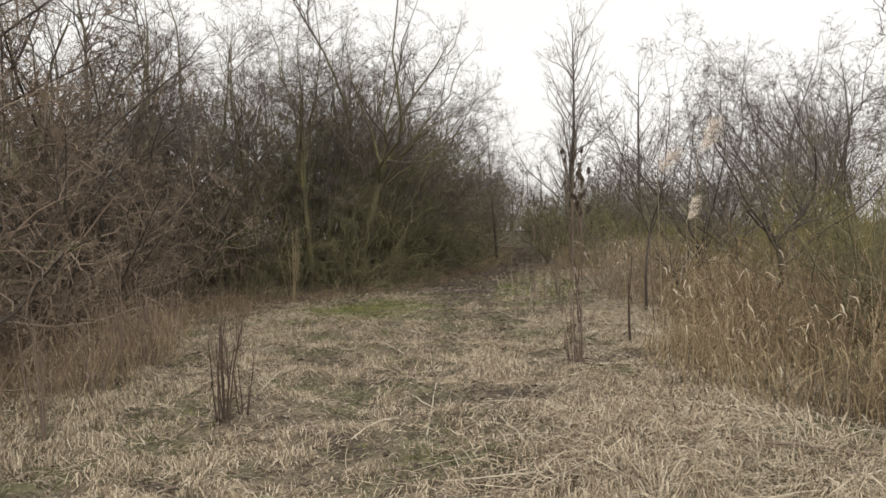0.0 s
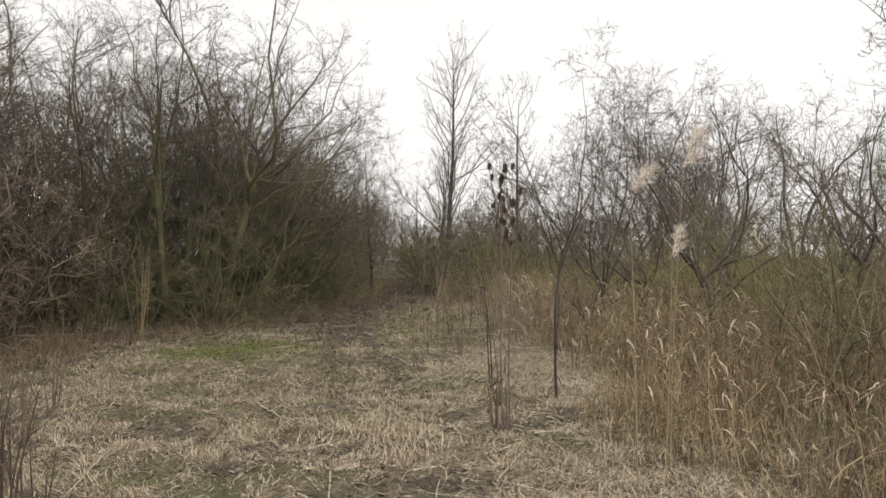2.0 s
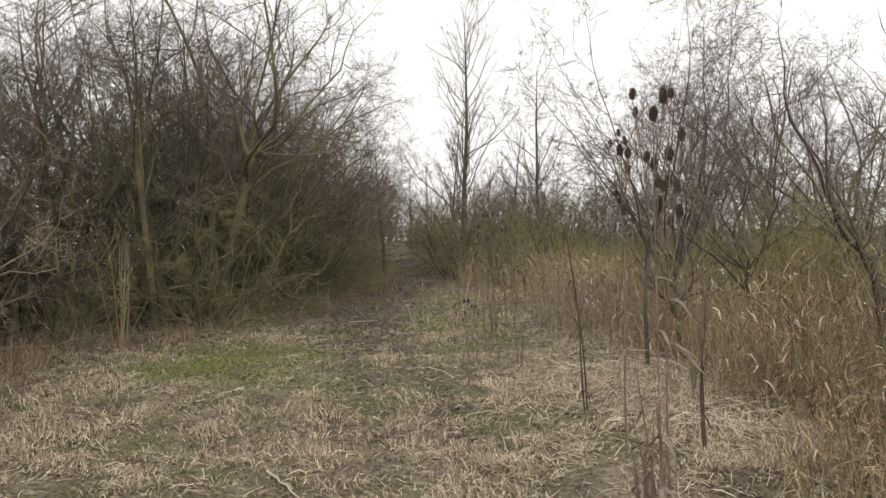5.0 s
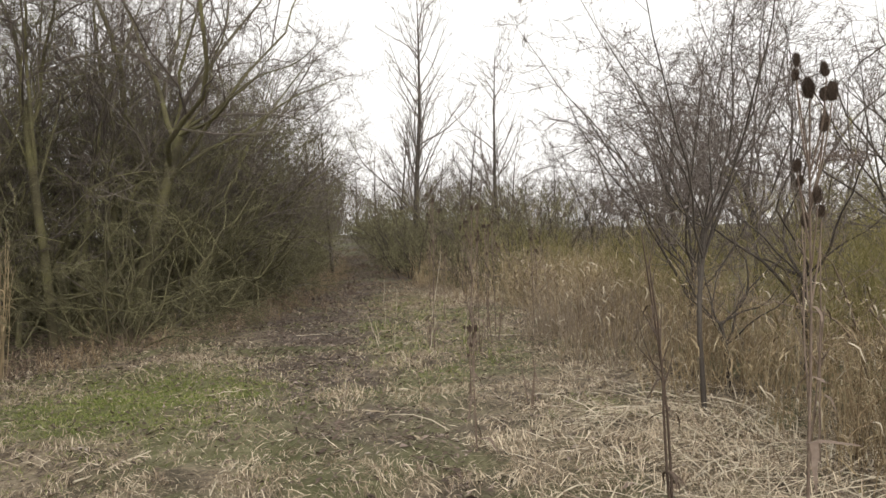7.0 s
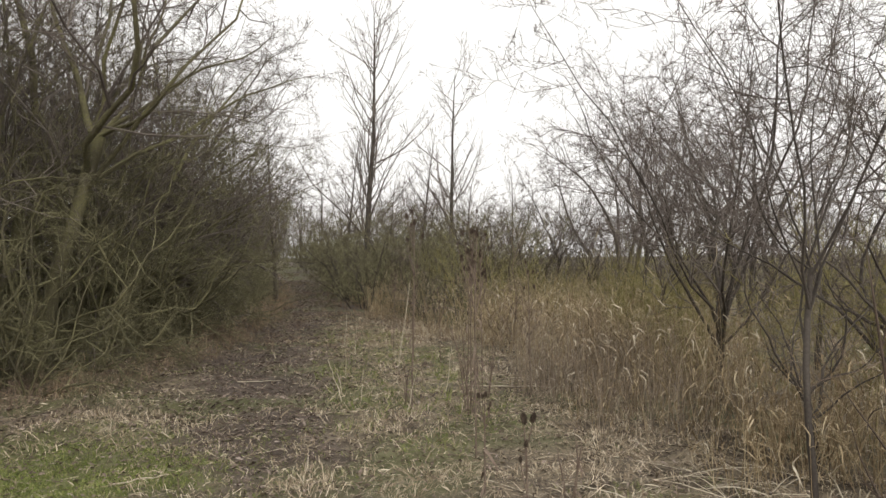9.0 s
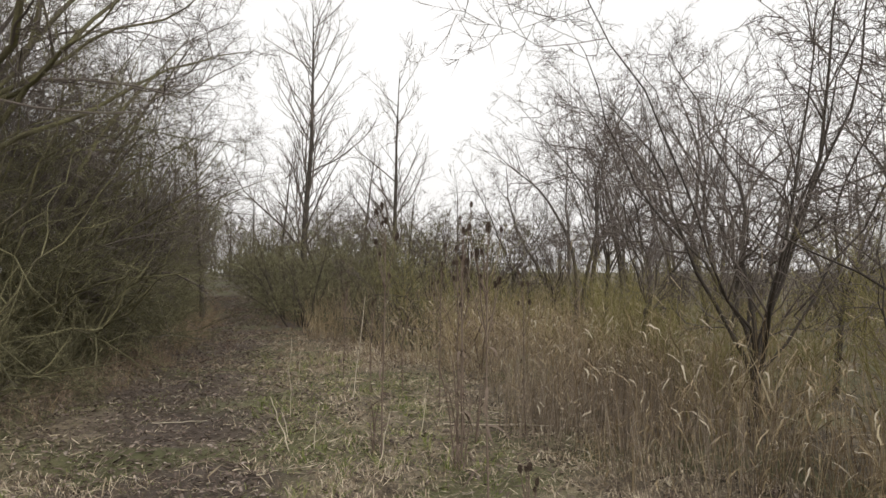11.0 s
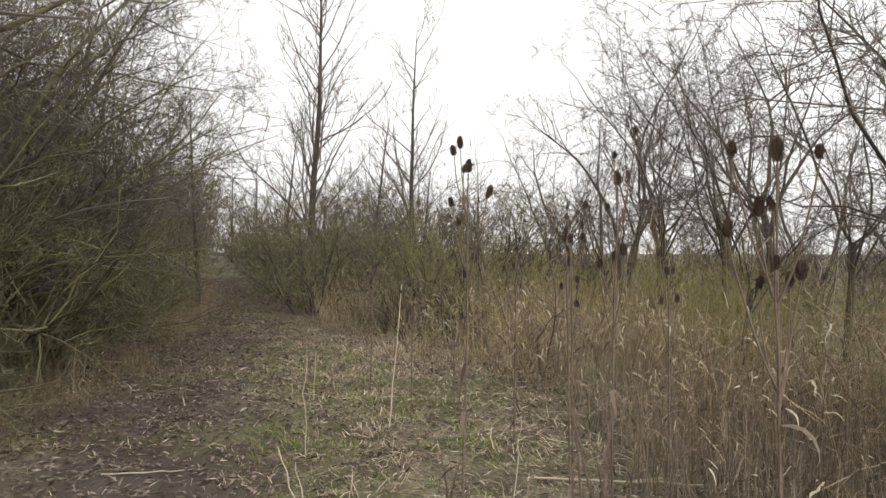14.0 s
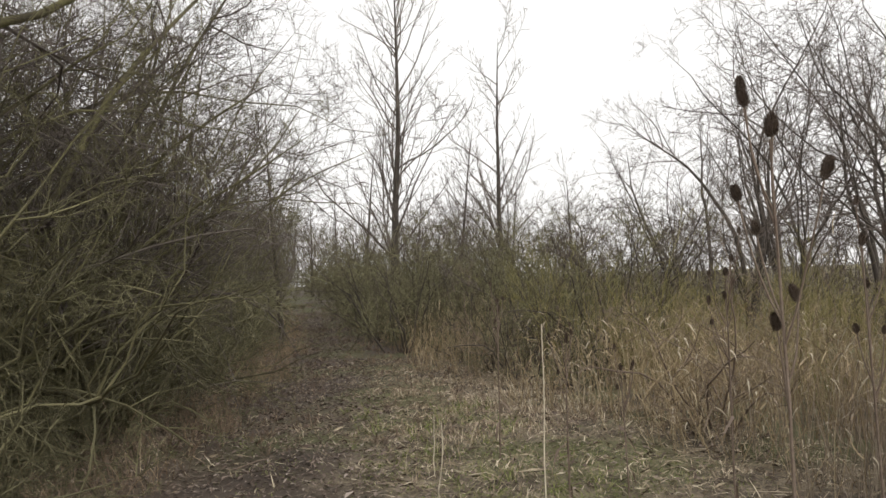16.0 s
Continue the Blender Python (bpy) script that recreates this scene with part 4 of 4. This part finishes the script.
def teasel_head_mesh(seed):
    """A bristly egg with a collar of thin curved bracts."""
    r = np.random.default_rng(seed)
    n = 420
    u = np.linspace(-0.97, 0.97, n)
    h = np.arange(n) * 2.39996
    nrm = np.stack([np.sqrt(1 - u * u) * np.cos(h), np.sqrt(1 - u * u) * np.sin(h), u], 1)
    c = nrm * [0.0125, 0.0125, 0.026] + [0, 0, 0.032]
    spikes = tubes(np.stack([c * [0.9, 0.9, 1], c + unit(nrm + [0, 0, 0.5]) * r.uniform(0.005, 0.012, (n, 1))], 1), np.full((n, 2), 0.0012), 3)
    a, z = np.meshgrid(np.arange(12) * np.pi / 6, np.linspace(-1, 1, 9))
    w = np.sqrt(np.maximum(1 - z * z, 0.003))
    core = np.stack([0.0115 * w * np.cos(a), 0.0115 * w * np.sin(a), 0.025 * z + 0.032], -1).reshape(-1, 3)
    i = np.arange(96).reshape(8, 12)
    quad = np.stack([i, np.roll(i, -1, 1), np.roll(i, -1, 1) + 12, i + 12], -1).reshape(-1, 4)
    return mesh_from("head", *joined([spikes, (core, [quad])]), M_TEASEL)


def bract_mesh(seed):
    """One thin bract that curves up beside the head."""
    r = np.random.default_rng(seed)
    p, q = stems(r, np.zeros((1, 3)), np.array([[1.0, 0, 0.15]]), r.uniform(0.035, 0.06), 0.0012, 5, 0.1, 0.35)
    return mesh_from("bract", *tubes(p, q, 3), M_STALK)


HEADS = [teasel_head_mesh(s) for s in range(3)]
BRACTS = [bract_mesh(s) for s in range(3)]


def curled_leaf(rng, at, length):
    h = rng.uniform(0, 2 * np.pi)
    p, _ = stems(rng, np.array([at]), np.array([[np.cos(h), np.sin(h), 0.4]]), length, 1, 6, 0.25, -0.45)
    side = np.array([[-np.sin(h), np.cos(h), 0.3]])
    return strips(p, np.array([[0.4, 1, 0.9, 0.7, 0.4, 0.1]]) * length * 0.1, side)


def teasel(seed, x, y, height, heads, spread, size=1.0, leafy=3, lean=(0, 0), label="dead brown teasel with bristly dark seed heads"):
    r = np.random.default_rng(seed)
    root = new("teasel")
    root.matrix_basis = pose(x, y, rise(x, y) - 0.01)
    p, q = stems(r, np.zeros((1, 3)), np.array([[*lean, 1.0]]), height * 0.93, 0.0075, 9, 0.014, 0.01, 0.45)
    part("stem", mesh_from("stem", *tubes(p, q, 6, False), M_STALK, True), root)
    tips = [(p[0, -1], 1.0)]
    for n in range(heads - 1):
        u = r.uniform(0.6, 0.9)
        s = u * 8
        i = int(s)
        at = p[0, i] * (1 - s + i) + p[0, i + 1] * (s - i)
        h = r.uniform(0, 2 * np.pi)
        gone = r.uniform(0.35, 1.0) * spread
        a, b = stems(r, at[None], np.array([[np.cos(h) * 0.6, np.sin(h) * 0.6, 1.1]]), gone + height * r.uniform(0.06, 0.18), 0.0035, 6, 0.04, 0.3, 0.7)
        part("side_stem", mesh_from("side_stem", *tubes(a, b, 5, False), M_STALK, True), root)
        tips.append((a[0, -1], r.uniform(0.6, 0.95)))
    for n, (at, s) in enumerate(tips):
        head = part("head", HEADS[n % 3], root, "bristly dark seed head")
        k = s * size
        head.matrix_basis = Matrix.LocRotScale(tuple(at), Euler((r.normal(0, 0.12), r.normal(0, 0.12), r.uniform(0, 6))), (k, k, k * r.uniform(0.9, 1.2)))
        for b in range(5):
            part("bract", BRACTS[(n + b) % 3], head).matrix_basis = pose(0, 0, 0.004, 0, 0, 72 * b + 31 * n)
    for n in range(leafy):
        part("dead_leaf", mesh_from("dead_leaf", *curled_leaf(r, p[0, 1 + n % 5] + r.normal(0, 0.004, 3), r.uniform(0.1, 0.28)), M_STALK), root, "shrivelled grey-brown leaf")
    return tagged(root, label, "teasel", "teasels")


for n, (x, y, h, c, s, k) in enumerate((
    (1.53, 8.15, 2.25, 10, 0.17, 1.35), (1.66, 9.25, 2.15, 12, 0.05, 1.25), (1.24, 14.46, 1.95, 10, 0.12, 1.0),
    (1.54, 15.9, 1.98, 9, 0.16, 1.0), (1.03, 16.48, 2.1, 9, 0.14, 1.05), (1.82, 16.85, 1.72, 7, 0.2, 0.9),
    (2.15, 18.6, 1.7, 8, 0.2, 0.9), (1.45, 21.2, 1.5, 8, 0.2, 0.8), (1.55, 19.7, 1.2, 7, 0.18, 0.75),
    (1.95, 19.6, 1.0, 7, 0.22, 0.75), (1.04, 13.4, 0.72, 5, 0.12, 0.7), (0.82, 11.75, 0.9, 4, 0.1, 0.85), (2.5, 16.9, 1.5, 5, 0.2, 0.9), (1.6, 8.27, 2.05, 7, 0.12, 1.3), (2.02, 17.3, 1.8, 7, 0.15, 0.85))):
    teasel(100 + n, x, y, h, c, s, k, 9 if y < 10 or h > 1.9 else 4)


def dead_weed(seed, x, y, height, count, mat=M_STALK, label="cluster of dark dead weed stalks with ragged leaves", rags=12, radius=0.009):
    r = np.random.default_rng(seed)
    root = new("dead_weed")
    root.matrix_basis = pose(x, y, rise(x, y) - 0.01)
    base, way = ring(r, count, 0.07, 0.12 if count > 2 else 0.03)
    p, q = stems(r, base - [0, 0, 0.05], way, height * r.uniform(0.6, 1.05, count), radius, 7, 0.04, 0.0, 0.4)
    for i in range(count):
        part("stalk", mesh_from("stalk", *tubes(p[i : i + 1], q[i : i + 1], 5), mat, True), root)
    a, b = shoots(r, p, q, 5, 0.4, 0.25, (0.4, 0.9), 4, 0.1, 0.1, 0.02, 0.0018)
    for i in range(len(a)):
        part("twig", mesh_from("twig", *tubes(a[i : i + 1], b[i : i + 1], 3), mat), root)
    for n in range(rags):
        i = n % count
        part("dead_leaf", mesh_from("dead_leaf", *curled_leaf(r, p[i, 1 + n % 4] + r.normal(0, 0.004, 3), r.uniform(0.08, 0.2)), mat), root, "ragged brown leaf")
    return tagged(root, label, "weed", "dead weeds")


for n, (x, y, h, c) in enumerate(((-2.6, 6.3, 1.25, 4), (-3.1, 8.1, 1.3, 6), (-2.3, 5.2, 1.0, 4), (-3.6, 9.6, 1.2, 5), (-2.9, 7.2, 1.4, 3), (1.5, 13.05, 0.75, 3), (1.92, 16.75, 0.8, 3), (1.54, 8.35, 0.55, 6), (2.75, 10.9, 1.6, 3), (1.0, 16.6, 0.6, 3))):
    dead_weed(200 + n, x, y, h, c)
dead_weed(227, -2.22, 7.95, 0.85, 6, M_STALK, "cluster of brown dead weeds with ragged leaves", 26, 0.008)
dead_weed(228, -2.5, 9.1, 0.8, 5, M_STALK, "cluster of brown dead weeds with ragged leaves", 20, 0.007)
dead_weed(223, 1.53, 15.88, 1.05, 5, M_STALK, "clump of leafy dead teasel stalks", 34, 0.008)
dead_weed(224, 1.56, 8.3, 0.95, 5, M_STALK, "clump of leafy dead teasel stalks", 30, 0.008)
dead_weed(225, 1.74, 10.56, 1.75, 2, M_TEASEL, "thick dark dead stalk with ragged leaves", 14, 0.009)
dead_weed(226, 2.25, 9.42, 1.5, 2, M_TEASEL, "thick dark dead stalk with ragged leaves", 14, 0.009)
dead_weed(221, -1.22, 5.75, 0.95, 9, M_TEASEL, "cluster of dark brown dead weeds with ragged leaves", 22, 0.0075)
dead_weed(222, -1.12, 5.9, 0.7, 5, M_TEASEL, "cluster of dark brown dead weeds with ragged leaves", 12, 0.006)
dead_weed(220, -4.2, 16.0, 2.0, 9, M_REED, "withered tawny climber hanging over dead stalks", 40, 0.006)


def standing_stem(seed, a, b, radius):
    r = np.random.default_rng(seed)
    tagged(new("pale_stem", mesh_from("pale_stem", *rod(r, a, b, radius * 0.75, 8, 0.008), M_PALE, True)), "bleached bare stem standing in the grass", "stem", "bleached stems")


for n, (a, b, w) in enumerate((((1.28, 19.4, -0.06), (1.6, 20.3, 1.21), 0.008), ((0.465, 18.6, -0.02), (0.472, 18.6, 0.83), 0.006), ((0.307, 16.9, 0), (0.175, 17.3, 0.41), 0.008),
                               ((0.52, 16.9, 0), (0.55, 16.95, 0.35), 0.006), ((0.33, 17.2, 0), (0.28, 17.35, 0.3), 0.006), ((0.75, 20.6, 0), (0.78, 20.7, 0.5), 0.006), ((0.9, 16.0, 0), (1.02, 16.1, 0.45), 0.006), ((1.5, 17.0, 0), (1.6, 17.1, 0.55), 0.006))):
    standing_stem(300 + n, a, b, w)


def stick(seed, a, b, radius, mat=M_PALE, twig=True):
    r = np.random.default_rng(seed)
    p = rod(r, (a[0], a[1], rise(*a) + 0.02), (b[0], b[1], rise(*b) + 0.03), radius * 0.75, 8, 0.006)
    pieces = [p]
    if twig:
        m = (np.array(a) + np.array(b)) / 2
        d = (np.array(b) - np.array(a)) * r.uniform(0.15, 0.3)
        e = m + d + np.array([-d[1], d[0]]) * r.choice([-0.6, 0.6])
        pieces.append(rod(r, (m[0], m[1], rise(*m) + 0.025), (e[0], e[1], rise(*e) + 0.04), radius * 0.6, 5, 0.01))
    tagged(new("stick", mesh_from("stick", *joined(pieces), mat, True)), "bleached stick lying on flattened straw" if mat is M_PALE else "dark fallen stick lying on the ground", "stick", "fallen sticks")


for n, (a, b, w, m) in enumerate((
    ((0.38, 5.52), (0.25, 6.9), 0.012, M_PALE), ((0.66, 4.44), (1.96, 4.76), 0.008, M_PALE), ((-1.2, 6.09), (-1.5, 7.9), 0.007, M_PALE),
    ((-0.68, 9.31), (-0.37, 8.73), 0.012, M_PALE), ((-1.8, 10.66), (-1.44, 11.07), 0.014, M_STALK), ((-1.84, 11.74), (-1.5, 12.3), 0.011, M_PALE),
    ((-0.88, 11.23), (-0.9, 11.89), 0.008, M_PALE), ((0.92, 11.05), (1.3, 11.74), 0.009, M_PALE), ((0.43, 16.86), (0.9, 17.71), 0.007, M_PALE),
    ((-0.93, 18.45), (-0.39, 18.34), 0.008, M_PALE), ((1.43, 7.63), (2.08, 8.2), 0.010, M_PALE), ((-1.43, 13.99), (-1.08, 14.1), 0.008, M_PALE),
    ((0.0, 16.03), (0.48, 16.35), 0.007, M_PALE), ((2.2, 5.2), (3.1, 4.9), 0.014, M_STALK), ((0.9, 6.0), (1.3, 6.5), 0.008, M_STALK), ((-0.9, 21.6), (-0.2, 22.2), 0.009, M_STALK), ((1.9, 17.6), (2.9, 17.0), 0.012, M_PALE))):
    stick(320 + n, a, b, w, m, n % 2 == 0)


# ---- tall reeds with plumes, and the nest ----
def plume_mesh(seed, droop):
    """A soft nodding panicle of fine hairs."""
    r = np.random.default_rng(seed)
    spine, q = stems(r, np.zeros((1, 3)), np.array([[droop, 0.1, 1.0]]), 0.26, 0.002, 8, 0.04, -0.12, 0.4)
    a, b = shoots(r, spine, q, 70, 0.0, 0.42, (0.3, 0.8), 4, 0.12, -0.12, 0.012, 0.0011)
    c, d = shoots(r, a, b, 12, 0.1, 0.5, (0.2, 0.7), 2, 0.1, -0.05, 0.01, 0.0009)
    return mesh_from("plume", *joined([tubes(spine, q, 4), tubes(a, b, 3), tubes(c, d, 3)]), M_PLUME)


PLUMES = [plume_mesh(1, 0.5), plume_mesh(2, 0.8)]


def plume_reed(seed, x, y, height, size=1.0, turn=0.0):
    r = np.random.default_rng(seed)
    root = new("common_reed")
    root.matrix_basis = pose(x, y, rise(x, y) - 0.01)
    p, q = stems(r, np.zeros((1, 3)), np.array([[0.03, 0.02, 1.0]]), height, 0.004, 8, 0.02, 0, 0.5)
    part("stem", mesh_from("stem", *tubes(p, q, 5, False), M_REED, True), root)
    head = part("plume", PLUMES[seed % 2], root, "pale fluffy drooping seed plume")
    head.matrix_basis = Matrix.LocRotScale(tuple(p[0, -1]), Euler((0, 0, turn)), (size,) * 3)
    for n in range(2):
        part("leaf", mesh_from("leaf", *curled_leaf(r, p[0, 3 + n % 4], r.uniform(0.12, 0.2)), M_REED), root)
    return tagged(root, "tall dry reed with a pale drooping plume", "reed", "reeds with plumes")


for n, (x, y, h, s, t) in enumerate(((2.42, 6.7, 1.98, 1.35, 0.3), (2.16, 6.55, 1.82, 1.15, 0.4), (2.3, 6.45, 1.42, 0.9, 0.5))):
    plume_reed(400 + n, x, y, h, s, t)

r = np.random.default_rng(5)
h = r.uniform(0, 2 * np.pi, 130)
o = r.normal(0, 1, (130, 3)) * [0.11, 0.09, 0.035]
p, q = stems(r, o, np.stack([np.cos(h), np.sin(h), r.normal(0, 0.2, 130)], 1), r.uniform(0.08, 0.2, 130), 0.004, 4, 0.2, 0)
nest = tagged(new("twig_nest", mesh_from("twig_nest", *tubes(p, q, 4), M_STALK)), "dark clump of twigs caught on a bare limb", "nest")
nest.location = (4.87, 13.54, 2.17)
